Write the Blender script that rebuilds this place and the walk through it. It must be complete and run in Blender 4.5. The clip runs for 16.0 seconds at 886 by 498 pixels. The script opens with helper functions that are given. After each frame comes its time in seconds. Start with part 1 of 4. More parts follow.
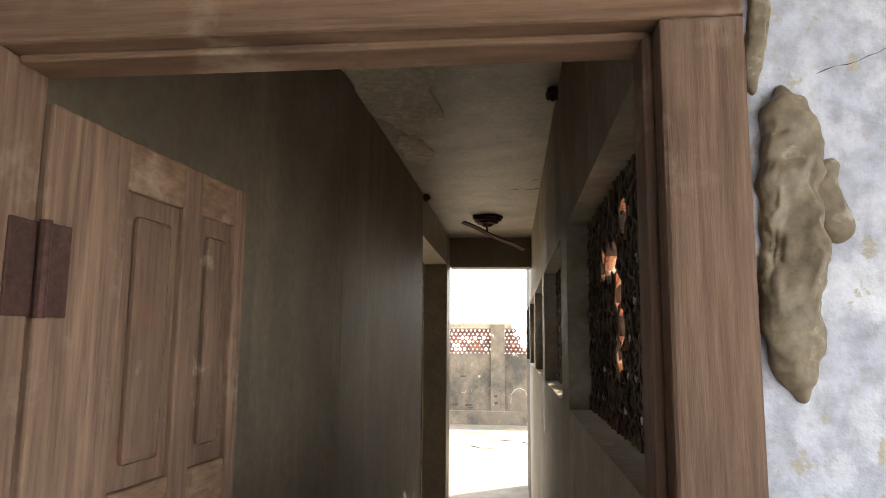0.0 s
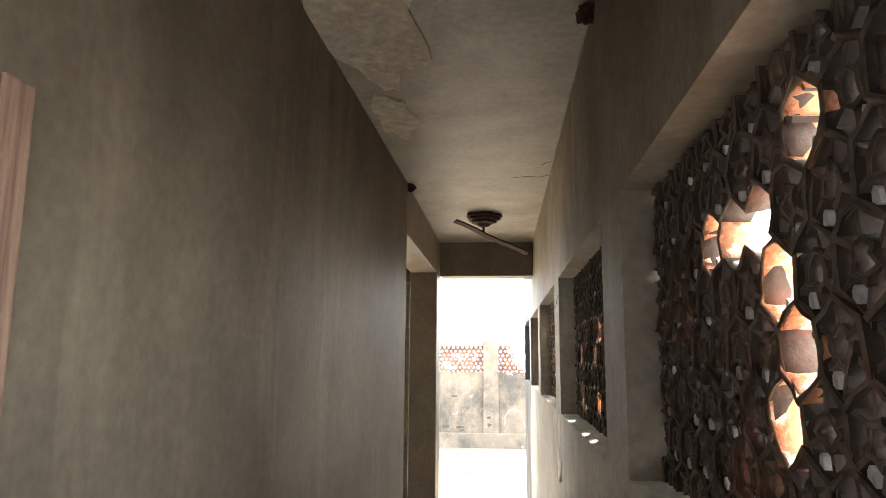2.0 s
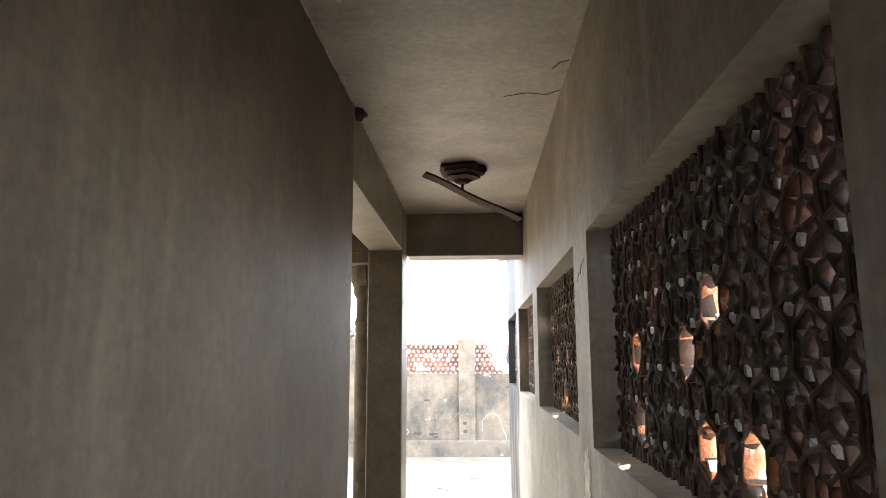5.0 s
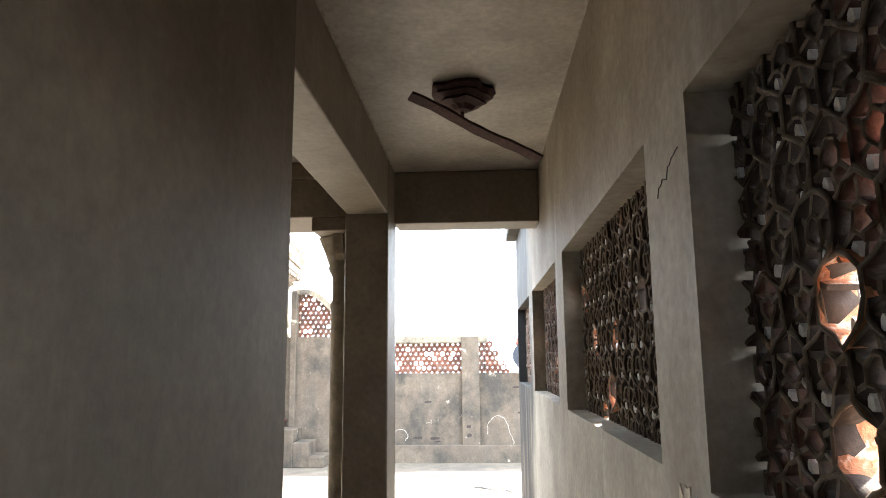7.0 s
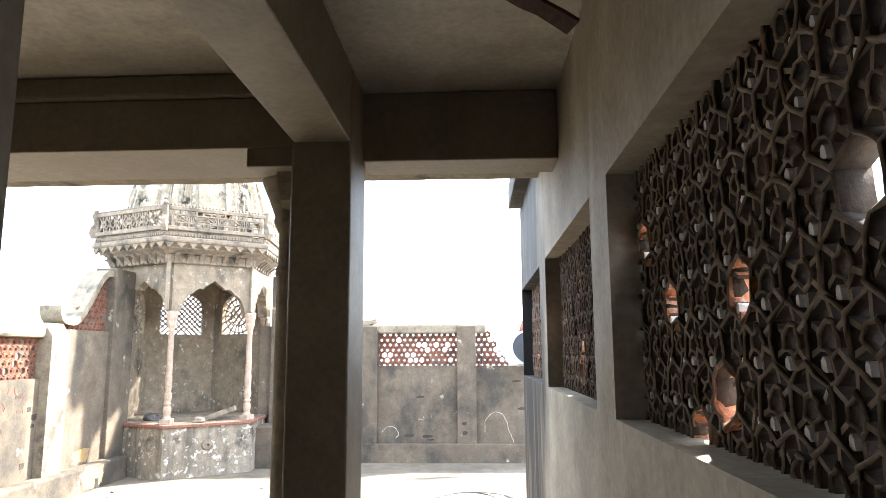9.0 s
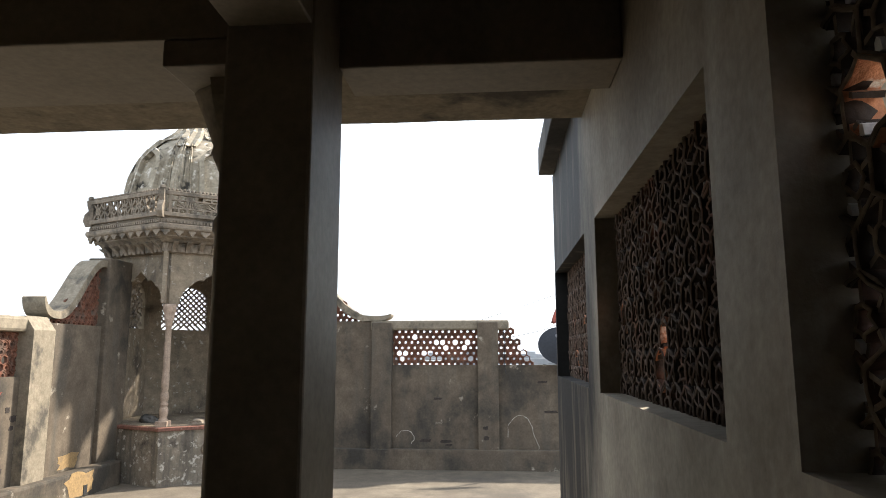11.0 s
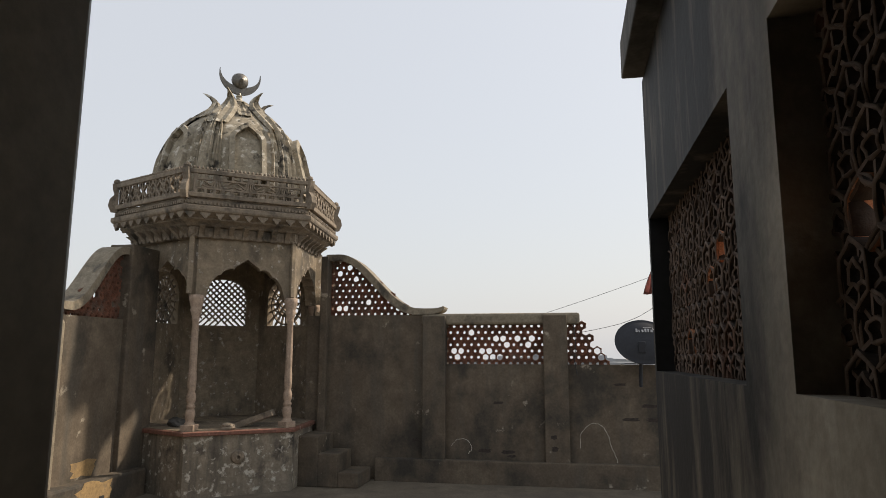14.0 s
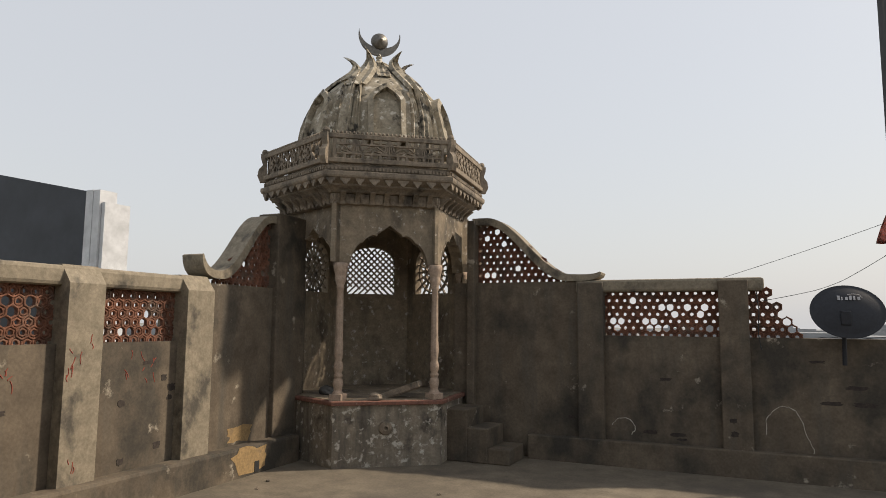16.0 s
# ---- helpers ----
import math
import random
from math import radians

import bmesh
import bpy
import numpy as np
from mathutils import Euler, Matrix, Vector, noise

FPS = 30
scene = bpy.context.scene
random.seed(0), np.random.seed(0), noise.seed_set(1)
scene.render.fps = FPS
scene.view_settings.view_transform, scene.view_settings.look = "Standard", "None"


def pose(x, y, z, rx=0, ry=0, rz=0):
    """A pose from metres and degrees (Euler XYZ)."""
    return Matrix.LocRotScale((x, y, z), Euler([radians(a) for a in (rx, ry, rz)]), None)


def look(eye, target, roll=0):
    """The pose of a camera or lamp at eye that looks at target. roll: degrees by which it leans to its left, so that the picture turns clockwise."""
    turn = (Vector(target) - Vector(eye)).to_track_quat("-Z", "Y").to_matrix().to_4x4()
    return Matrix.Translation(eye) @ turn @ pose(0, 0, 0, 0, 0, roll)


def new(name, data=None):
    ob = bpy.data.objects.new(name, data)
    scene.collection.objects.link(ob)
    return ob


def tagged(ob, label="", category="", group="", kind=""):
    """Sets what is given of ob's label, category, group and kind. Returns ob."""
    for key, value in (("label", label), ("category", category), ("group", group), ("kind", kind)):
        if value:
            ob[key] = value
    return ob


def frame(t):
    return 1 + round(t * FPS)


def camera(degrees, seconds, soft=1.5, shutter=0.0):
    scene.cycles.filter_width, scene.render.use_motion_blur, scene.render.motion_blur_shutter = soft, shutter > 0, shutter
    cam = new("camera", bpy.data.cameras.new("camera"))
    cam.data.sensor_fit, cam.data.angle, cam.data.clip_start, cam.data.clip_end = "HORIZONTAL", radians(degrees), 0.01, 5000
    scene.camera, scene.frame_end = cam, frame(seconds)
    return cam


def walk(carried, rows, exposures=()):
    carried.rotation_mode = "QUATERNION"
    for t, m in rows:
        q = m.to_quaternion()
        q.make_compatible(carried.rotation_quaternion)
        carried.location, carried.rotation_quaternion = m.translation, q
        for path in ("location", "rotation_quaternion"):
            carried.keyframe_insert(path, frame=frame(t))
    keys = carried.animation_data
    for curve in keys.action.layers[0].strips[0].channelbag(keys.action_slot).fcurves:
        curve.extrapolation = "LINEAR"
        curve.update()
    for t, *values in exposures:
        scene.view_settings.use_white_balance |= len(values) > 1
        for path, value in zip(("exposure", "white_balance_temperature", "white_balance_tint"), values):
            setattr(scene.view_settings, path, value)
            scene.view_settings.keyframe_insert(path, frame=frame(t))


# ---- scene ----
cam = camera(66.7, 16.0, soft=0.9)
PATH = [
    (0, (0.423, -0.054, 1.715), (0.219, 1.917, 1.986), 0.5),
    (0.5, (0.388, 0.285, 1.717), (0.182, 2.252, 2.018), 0.6),
    (1, (0.353, 0.461, 1.745), (0.158, 2.427, 2.056), 0.1),
    (1.5, (0.356, 0.639, 1.757), (0.174, 2.606, 2.07), 0.1),
    (2, (0.352, 0.736, 1.743), (0.177, 2.703, 2.061), 0.4),
    (2.5, (0.347, 0.844, 1.738), (0.173, 2.811, 2.057), 0.0),
    (3, (0.335, 1.032, 1.751), (0.161, 2.999, 2.066), 0.2),
    (5.5, (0.277, 2.077, 1.737), (0.19, 4.049, 2.059), -0.3),
    (6, (0.268, 2.284, 1.712), (0.179, 4.255, 2.036), -0.3),
    (6.5, (0.286, 2.501, 1.713), (0.198, 4.473, 2.035), -0.7),
    (7, (0.281, 2.742, 1.692), (0.176, 4.713, 2.016), -0.5),
    (7.5, (0.251, 2.971, 1.693), (0.15, 4.942, 2.015), -0.4),
    (8, (0.257, 3.191, 1.666), (0.158, 5.164, 1.979), -0.5),
    (8.5, (0.284, 3.431, 1.67), (0.19, 5.405, 1.979), -0.5),
    (9, (0.277, 3.675, 1.661), (0.18, 5.649, 1.966), -0.3),
    (11.5, (0.264, 4.752, 1.634), (0.087, 6.72, 1.939), 0.2),
    (12, (0.287, 5.013, 1.628), (0.098, 6.98, 1.937), 0.4),
    (12.5, (0.316, 5.162, 1.605), (0.116, 7.127, 1.919), -0.1),
    (13, (0.303, 5.36, 1.568), (0.08, 7.322, 1.879), 0.1),
    (13.5, (0.28, 5.552, 1.569), (0.011, 7.509, 1.88), 0.3),
    (14, (0.273, 5.729, 1.559), (-0.086, 7.671, 1.874), 0.1),
    (14.5, (0.252, 5.905, 1.558), (-0.292, 7.803, 1.868), 0.2),
    (15, (0.232, 6.059, 1.556), (-0.443, 7.92, 1.84), 0.3),
    (15.5, (0.229, 6.257, 1.567), (-0.532, 8.089, 1.823), 0.5),
    (16, (0.249, 6.403, 1.582), (-0.569, 8.214, 1.802), 0.5),
]
EXPOSURE = [(0, 3.62, 6600, 10), (0.7, 4.3, 7000, 12), (1.5, 4.7, 6500, 10), (3, 4.75, 5950, 10), (5.5, 4.4, 5800, 10), (7.5, 3.8, 5800, 10), (9, 3.25, 5750, 10),
            (11.5, 1.05, 6150, 10),
            (12.5, 0.65, 6450, 10), (14, 0.22, 6500, 12), (15, 0.02, 6500, 12), (16, 0.15, 6550, 12)]
walk(cam, [(t, look(eye, target, roll)) for t, eye, target, roll in PATH], EXPOSURE)

# ---- sky and sun ----
world = bpy.data.worlds.new("world")
scene.world = world
world.use_nodes = True
wn, wl = world.node_tree.nodes, world.node_tree.links
sky = wn.new("ShaderNodeTexSky")
sky.sky_type = "NISHITA"
sky.sun_disc = False
SUN_EL, SUN_AZ = radians(42), radians(38)      # azimuth from +x towards +y
sky.sun_elevation, sky.sun_rotation = SUN_EL, math.pi / 2 - SUN_AZ
sky.air_density, sky.dust_density, sky.ozone_density = 1.5, 3.0, 1.0
haze = wn.new("ShaderNodeMix")            # thick winter haze over the clear sky
haze.data_type = "RGBA"
haze.inputs["Factor"].default_value = 0.72
haze.inputs["B"].default_value = (7.0, 7.2, 7.4, 1)
wl.new(sky.outputs[0], haze.inputs["A"])
wl.new(haze.outputs["Result"], wn["Background"].inputs[0])
wn["Background"].inputs[1].default_value = 0.10
sun = new("sun", bpy.data.lights.new("sun", "SUN"))
sun.data.energy, sun.data.angle, sun.data.color = 4.0, radians(2.0), (1.0, 0.87, 0.70)
to_sun = Vector((math.cos(SUN_EL) * math.cos(SUN_AZ), math.cos(SUN_EL) * math.sin(SUN_AZ), math.sin(SUN_EL)))
sun.matrix_world = look(to_sun * 60, (0, 0, 0))


# ---- materials ----
def surface(name, a, b, scale=1.5, rough=0.85, bump=0.3, fine=40.0, stain=None, stain_at=(0.55, 0.75), stain_scale=1.0,
            streak=None, streak_at=(0.55, 0.8), metal=0.0, spots=None, spots_at=(0.66, 0.7), spot_scale=7.0, vary=0.0, spec=0.25, stretch=(1, 1, 1), bump_size=0.004, zone=None):
    """A weathered surface: two tones in large clouds and fine grain, with optional stains, vertical streaks and flaked spots."""
    m = bpy.data.materials.new(name)
    m.use_nodes = True
    n, l = m.node_tree.nodes, m.node_tree.links
    bsdf = n["Principled BSDF"]
    bsdf.inputs["Roughness"].default_value, bsdf.inputs["Metallic"].default_value = rough, metal
    bsdf.inputs["Specular IOR Level"].default_value = spec
    geo = n.new("ShaderNodeNewGeometry")

    def noise_at(sc, detail=5.0, squash=(1, 1, 1), shift=0.0):
        mp = n.new("ShaderNodeMapping")
        mp.inputs["Scale"].default_value = [sc * q for q in squash]
        mp.inputs["Location"].default_value = (shift, shift * 1.7, -shift)
        t = n.new("ShaderNodeTexNoise")
        t.inputs["Scale"].default_value, t.inputs["Detail"].default_value, t.inputs["Roughness"].default_value = 1.0, detail, 0.62
        l.new(geo.outputs["Position"], mp.inputs[0])
        l.new(mp.outputs[0], t.inputs["Vector"])
        return t.outputs["Fac"]

    def step(fac, lo, hi):
        r = n.new("ShaderNodeMapRange")
        r.inputs["From Min"].default_value, r.inputs["From Max"].default_value = lo, hi
        l.new(fac, r.inputs["Value"])
        return r.outputs["Result"]

    def mix(fac, c1, c2, mode="MIX"):
        x = n.new("ShaderNodeMix")
        x.data_type, x.blend_type = "RGBA", mode
        for sock, c in ((x.inputs["Factor"], fac), (x.inputs["A"], c1), (x.inputs["B"], c2)):
            if isinstance(c, (int, float)):
                sock.default_value = c
            elif isinstance(c, tuple):
                sock.default_value = (*c, 1)
            else:
                l.new(c, sock)
        return x.outputs["Result"]

    col = mix(step(noise_at(scale, 6, stretch), 0.3, 0.7), a, b)
    mid = step(noise_at(scale * 4.5, 5, stretch, 7.7), 0.35, 0.68)
    col = mix(mid, col, tuple(0.78 * q for q in b))
    grain = noise_at(fine, 4, stretch, 3.1)
    g = n.new("ShaderNodeMapRange")
    g.inputs["To Min"].default_value, g.inputs["To Max"].default_value = 0.80, 1.17
    g.inputs["From Min"].default_value, g.inputs["From Max"].default_value = 0.25, 0.75
    l.new(grain, g.inputs["Value"])
    if vary:
        info = n.new("ShaderNodeObjectInfo")
        v = n.new("ShaderNodeMapRange")
        v.inputs["To Min"].default_value, v.inputs["To Max"].default_value = 1 - vary, 1 + vary
        l.new(info.outputs["Random"], v.inputs["Value"])
        mul = n.new("ShaderNodeMath")
        mul.operation = "MULTIPLY"
        l.new(v.outputs[0], mul.inputs[0])
        l.new(g.outputs[0], mul.inputs[1])
        tone = mul.outputs[0]
    else:
        tone = g.outputs[0]
    if streak:
        col = mix(step(noise_at(1.0, 8, (4.5, 4.5, 0.55), 5.3), *streak_at), col, streak)
    if stain:
        col = mix(step(noise_at(stain_scale, 7, (1, 1, 0.8), 9.7), *stain_at), col, stain)
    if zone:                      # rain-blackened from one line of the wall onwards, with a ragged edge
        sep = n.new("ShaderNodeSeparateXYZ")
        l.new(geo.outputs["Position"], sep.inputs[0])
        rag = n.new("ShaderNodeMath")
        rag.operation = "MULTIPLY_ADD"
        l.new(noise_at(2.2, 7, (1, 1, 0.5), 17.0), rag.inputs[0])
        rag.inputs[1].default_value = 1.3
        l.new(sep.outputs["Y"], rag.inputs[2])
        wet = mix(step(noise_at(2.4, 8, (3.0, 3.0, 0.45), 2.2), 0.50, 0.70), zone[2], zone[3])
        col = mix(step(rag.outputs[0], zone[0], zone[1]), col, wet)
    if spots:
        col = mix(step(noise_at(spot_scale, 6, (1, 1, 1), 14.2), *spots_at), col, spots)
    vec = n.new("ShaderNodeVectorMath")
    vec.operation = "SCALE"
    l.new(col, vec.inputs[0])
    l.new(tone, vec.inputs["Scale"])
    l.new(vec.outputs[0], bsdf.inputs["Base Color"])
    b1 = n.new("ShaderNodeBump")
    b1.inputs["Strength"].default_value, b1.inputs["Distance"].default_value = bump, bump_size
    l.new(grain, b1.inputs["Height"])
    b2 = n.new("ShaderNodeBump")
    b2.inputs["Strength"].default_value, b2.inputs["Distance"].default_value = bump, bump_size * 3
    l.new(noise_at(fine * 0.12, 3, stretch, 21.0), b2.inputs["Height"])
    l.new(b1.outputs[0], b2.inputs["Normal"])
    l.new(b2.outputs[0], bsdf.inputs["Normal"])
    return m


M_IN = surface("corridor_plaster", (0.265, 0.228, 0.168), (0.215, 0.182, 0.132), 0.9, stain=(0.15, 0.125, 0.098), stain_at=(0.52, 0.74), stain_scale=0.8, streak=(0.20, 0.17, 0.13), streak_at=(0.48, 0.70), bump=0.16, rough=0.5, spec=0.42)
# west wall only: darker than the other corridor plaster
M_WEST = surface("west_wall_plaster", (0.168, 0.142, 0.102), (0.128, 0.107, 0.076), 0.9, stain=(0.080, 0.064, 0.048), stain_at=(0.50, 0.68), stain_scale=0.9, streak=(0.20, 0.17, 0.125), streak_at=(0.54, 0.72), bump=0.18, rough=0.6, spec=0.38)
# near-white colour that stands in for daylight glinting in the screen holes
M_GLINT = surface("daylight_glints", (0.74, 0.73, 0.70), (0.62, 0.61, 0.58), 20.0)
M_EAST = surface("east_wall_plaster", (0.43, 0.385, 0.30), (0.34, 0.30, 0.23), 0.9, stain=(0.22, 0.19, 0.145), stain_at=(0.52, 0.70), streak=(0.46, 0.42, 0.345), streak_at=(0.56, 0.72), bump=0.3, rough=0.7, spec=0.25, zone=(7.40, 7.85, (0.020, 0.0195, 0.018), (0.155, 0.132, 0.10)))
M_CEIL = surface("ceiling_plaster", (0.47, 0.43, 0.35), (0.39, 0.35, 0.275), 1.2, stain=(0.24, 0.205, 0.155), stain_at=(0.57, 0.8), stain_scale=1.2, bump=0.16, rough=0.5, spec=0.42)
M_SCORCH = surface("scorched_plaster", (0.25, 0.18, 0.12), (0.18, 0.132, 0.095), 3.0, stain=(0.10, 0.074, 0.055), stain_at=(0.52, 0.68), stain_scale=3.0, spots=(0.30, 0.22, 0.12), spots_at=(0.62, 0.70), spot_scale=9.0, bump=0.4)
M_PEEL = surface("flaked_limewash", (0.78, 0.73, 0.62), (0.62, 0.56, 0.45), 6.0, spots=(0.24, 0.20, 0.15), spots_at=(0.64, 0.72), spot_scale=16)
M_OUT = surface("terrace_plaster", (0.185, 0.148, 0.105), (0.125, 0.10, 0.073), 1.1, stain=(0.055, 0.049, 0.04), stain_at=(0.50, 0.64), stain_scale=1.3, streak=(0.10, 0.088, 0.07), streak_at=(0.50, 0.70), spots=(0.34, 0.30, 0.235), spots_at=(0.64, 0.70), spot_scale=4.0, bump=0.35)
M_DARK = surface("mouldy_plaster", (0.17, 0.16, 0.14), (0.12, 0.113, 0.10), 1.6, stain=(0.035, 0.035, 0.034), stain_at=(0.46, 0.66), streak=(0.33, 0.31, 0.27), streak_at=(0.58, 0.72), bump=0.4)
M_COPE = surface("coping_cement", (0.31, 0.265, 0.195), (0.24, 0.205, 0.15), 3.0, stain=(0.085, 0.076, 0.062), stain_at=(0.51, 0.64), stain_scale=3.0, bump=0.4)
M_PAV = surface("pavilion_plaster", (0.33, 0.265, 0.185), (0.235, 0.19, 0.135), 2.0, stain=(0.09, 0.076, 0.058), stain_at=(0.52, 0.68), stain_scale=1.8, streak=(0.14, 0.12, 0.095), streak_at=(0.54, 0.72), spots=(0.44, 0.40, 0.34), spots_at=(0.60, 0.68), spot_scale=11.0, bump=0.4)
M_PLINTH = surface("plinth_plaster", (0.33, 0.285, 0.215), (0.235, 0.20, 0.155), 2.4, stain=(0.06, 0.053, 0.045), stain_at=(0.56, 0.67), stain_scale=2.6, streak=(0.11, 0.098, 0.08), streak_at=(0.5, 0.68), spots=(0.50, 0.47, 0.40), spots_at=(0.55, 0.64), spot_scale=11.0, bump=0.6)
M_STONE = surface("carved_stone", (0.31, 0.255, 0.19), (0.225, 0.185, 0.14), 4.0, stain=(0.075, 0.066, 0.054), stain_at=(0.50, 0.66), stain_scale=4.0, bump=0.5, fine=60)
M_COL = surface("column_stone", (0.48, 0.36, 0.27), (0.37, 0.285, 0.215), 4.0, stain=(0.20, 0.165, 0.13), stain_at=(0.6, 0.75), stain_scale=5.0, bump=0.4, fine=60)
M_DOME = surface("dome_limewash", (0.45, 0.40, 0.31), (0.28, 0.24, 0.175), 3.0, stain=(0.045, 0.04, 0.033), stain_at=(0.54, 0.62), stain_scale=4.2, spots=(0.56, 0.52, 0.44), spots_at=(0.55, 0.62), spot_scale=9.0, bump=0.5)
M_NICHE = surface("niche_plaster", (0.40, 0.35, 0.26), (0.30, 0.26, 0.19), 4.0)
M_RED = surface("red_stone_slab", (0.26, 0.115, 0.08), (0.19, 0.10, 0.075), 5.0, spots=(0.34, 0.27, 0.22), spots_at=(0.6, 0.7))
M_FLOOR = surface("terrace_concrete", (0.215, 0.182, 0.135), (0.150, 0.127, 0.096), 0.9, stain=(0.095, 0.082, 0.066), stain_at=(0.50, 0.66), stain_scale=0.7, bump=0.3)
M_BOUNCE = surface("pale_bounce_surface", (0.36, 0.34, 0.30), (0.30, 0.28, 0.25), 1.2, stain=(0.20, 0.19, 0.17), stain_at=(0.56, 0.7))
M_BLUE = surface("blue_limewash", (0.56, 0.605, 0.71), (0.49, 0.53, 0.63), 9.0, spots=(0.44, 0.42, 0.37), spots_at=(0.60, 0.64), spot_scale=22, stain=(0.64, 0.68, 0.75), stain_at=(0.48, 0.62), stain_scale=16.0, streak=(0.46, 0.44, 0.38), streak_at=(0.62, 0.70), bump=0.9)
M_MUD = surface("cement_patch", (0.28, 0.235, 0.165), (0.19, 0.158, 0.11), 14.0, rough=0.40, bump=0.35, fine=30, bump_size=0.006, spots=(0.36, 0.32, 0.24), spots_at=(0.60, 0.68), spot_scale=22)
M_WOOD = surface("weathered_wood", (0.29, 0.195, 0.14), (0.165, 0.105, 0.075), 14.0, stretch=(1, 1, 0.06), fine=110, bump=0.5, bump_size=0.004, stain=(0.12, 0.075, 0.055), stain_at=(0.56, 0.72), stain_scale=5.0, spots=(0.35, 0.275, 0.21), spots_at=(0.56, 0.74), spot_scale=5, rough=0.75)
M_WOODX = surface("weathered_wood_rail", (0.30, 0.195, 0.13), (0.19, 0.117, 0.077), 14.0, stretch=(0.06, 0.3, 1), fine=110, bump=0.5, bump_size=0.004, stain=(0.13, 0.085, 0.06), stain_at=(0.56, 0.72), stain_scale=5.0, spots=(0.38, 0.30, 0.22), spots_at=(0.56, 0.72), spot_scale=5, rough=0.7)
M_WOODR = surface("flaking_red_panel", (0.22, 0.15, 0.105), (0.15, 0.095, 0.068), 12.0, stretch=(1, 1, 0.1), fine=90, bump=0.5, bump_size=0.004, stain=(0.22, 0.105, 0.07), stain_at=(0.60, 0.74), stain_scale=6.0, spots=(0.30, 0.245, 0.19), spots_at=(0.6, 0.7), spot_scale=9, rough=0.7)
M_RUST = surface("rusty_iron", (0.11, 0.055, 0.045), (0.075, 0.045, 0.04), 14.0, rough=0.7, metal=0.3, fine=120, bump=0.3, bump_size=0.003)
M_TERRA = surface("terracotta", (0.23, 0.10, 0.06), (0.15, 0.07, 0.045), 8.0, stain=(0.12, 0.085, 0.065), stain_at=(0.5, 0.66), stain_scale=6.0, vary=0.25, fine=90, bump=0.6, bump_size=0.004)
M_RAW = surface("broken_terracotta", (0.56, 0.25, 0.125), (0.42, 0.18, 0.09), 22.0, spots=(0.62, 0.54, 0.44), spots_at=(0.54, 0.66), spot_scale=30, fine=90, bump=0.9, bump_size=0.006)
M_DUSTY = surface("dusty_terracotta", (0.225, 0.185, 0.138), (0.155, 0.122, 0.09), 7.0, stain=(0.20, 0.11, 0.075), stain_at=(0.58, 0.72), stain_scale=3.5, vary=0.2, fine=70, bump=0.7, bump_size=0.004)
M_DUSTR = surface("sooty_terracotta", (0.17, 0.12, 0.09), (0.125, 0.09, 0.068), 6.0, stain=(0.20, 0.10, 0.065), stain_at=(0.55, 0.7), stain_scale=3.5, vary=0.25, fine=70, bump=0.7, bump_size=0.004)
# clay of the hole walls, with the holes' shade put into its colour
M_HOLE = surface("shaded_hole_clay", (0.07, 0.05, 0.037), (0.045, 0.034, 0.026), 9.0, stain=(0.15, 0.065, 0.04), stain_at=(0.58, 0.70), stain_scale=3.0, fine=90, bump=0.5)
M_BRICK = surface("exposed_brickwork", (0.07, 0.055, 0.045), (0.045, 0.038, 0.033), 9.0, bump=0.8)
M_SEAM = surface("chipped_plaster_edge", (0.55, 0.52, 0.45), (0.40, 0.37, 0.31), 9.0)
M_METAL = surface("tarnished_metal", (0.22, 0.205, 0.18), (0.15, 0.14, 0.125), 8.0, rough=0.45, metal=0.7, fine=90, bump=0.2, bump_size=0.003)
M_BLACK = surface("black_painted_steel", (0.022, 0.024, 0.03), (0.03, 0.032, 0.038), 6.0, rough=0.5, bump=0.1)
M_PALE = surface("pale_lettering", (0.5, 0.5, 0.51), (0.45, 0.45, 0.46), 6.0, rough=0.6, bump=0.05)
M_WIRE = surface("cable_sheath", (0.05, 0.05, 0.05), (0.035, 0.035, 0.035), 20.0, rough=0.6)
M_CLAD = surface("dark_cladding", (0.055, 0.06, 0.07), (0.045, 0.05, 0.058), 0.1, rough=0.5, bump=0.05)
M_WHITE = surface("white_cladding", (0.62, 0.63, 0.64), (0.54, 0.55, 0.56), 0.2, rough=0.4, bump=0.05)
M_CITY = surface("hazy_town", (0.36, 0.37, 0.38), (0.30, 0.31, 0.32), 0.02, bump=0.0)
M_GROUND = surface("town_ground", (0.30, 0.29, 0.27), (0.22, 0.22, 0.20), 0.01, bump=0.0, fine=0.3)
M_CLOTH = surface("faded_pink_cloth", (0.62, 0.32, 0.28), (0.54, 0.27, 0.24), 8.0)
M_OCHRE = surface("ochre_limewash", (0.38, 0.255, 0.115), (0.30, 0.205, 0.10), 5.0, stain=(0.16, 0.12, 0.08), stain_at=(0.56, 0.66), stain_scale=5.0)
M_RDAUB = surface("red_chalk", (0.33, 0.075, 0.05), (0.27, 0.07, 0.05), 30.0)


# ---- mesh helpers ----
def part(name, bm, material, parent=None, label="", local=False):
    """Links bm as one mesh; vertices are in world metres unless local is set."""
    bmesh.ops.recalc_face_normals(bm, faces=bm.faces)
    me = bpy.data.meshes.new(name)
    bm.to_mesh(me)
    bm.free()
    for mt in (material if isinstance(material, (list, tuple)) else [material]):
        me.materials.append(mt)
    ob = new(name, me)
    if parent is not None:
        ob.parent = parent
        if not local:
            w, p = Matrix.Identity(4), parent
            while p is not None:
                w = p.matrix_basis @ w
                p = p.parent
            ob.matrix_basis = w.inverted()
    if label:
        tagged(ob, label)
    return ob


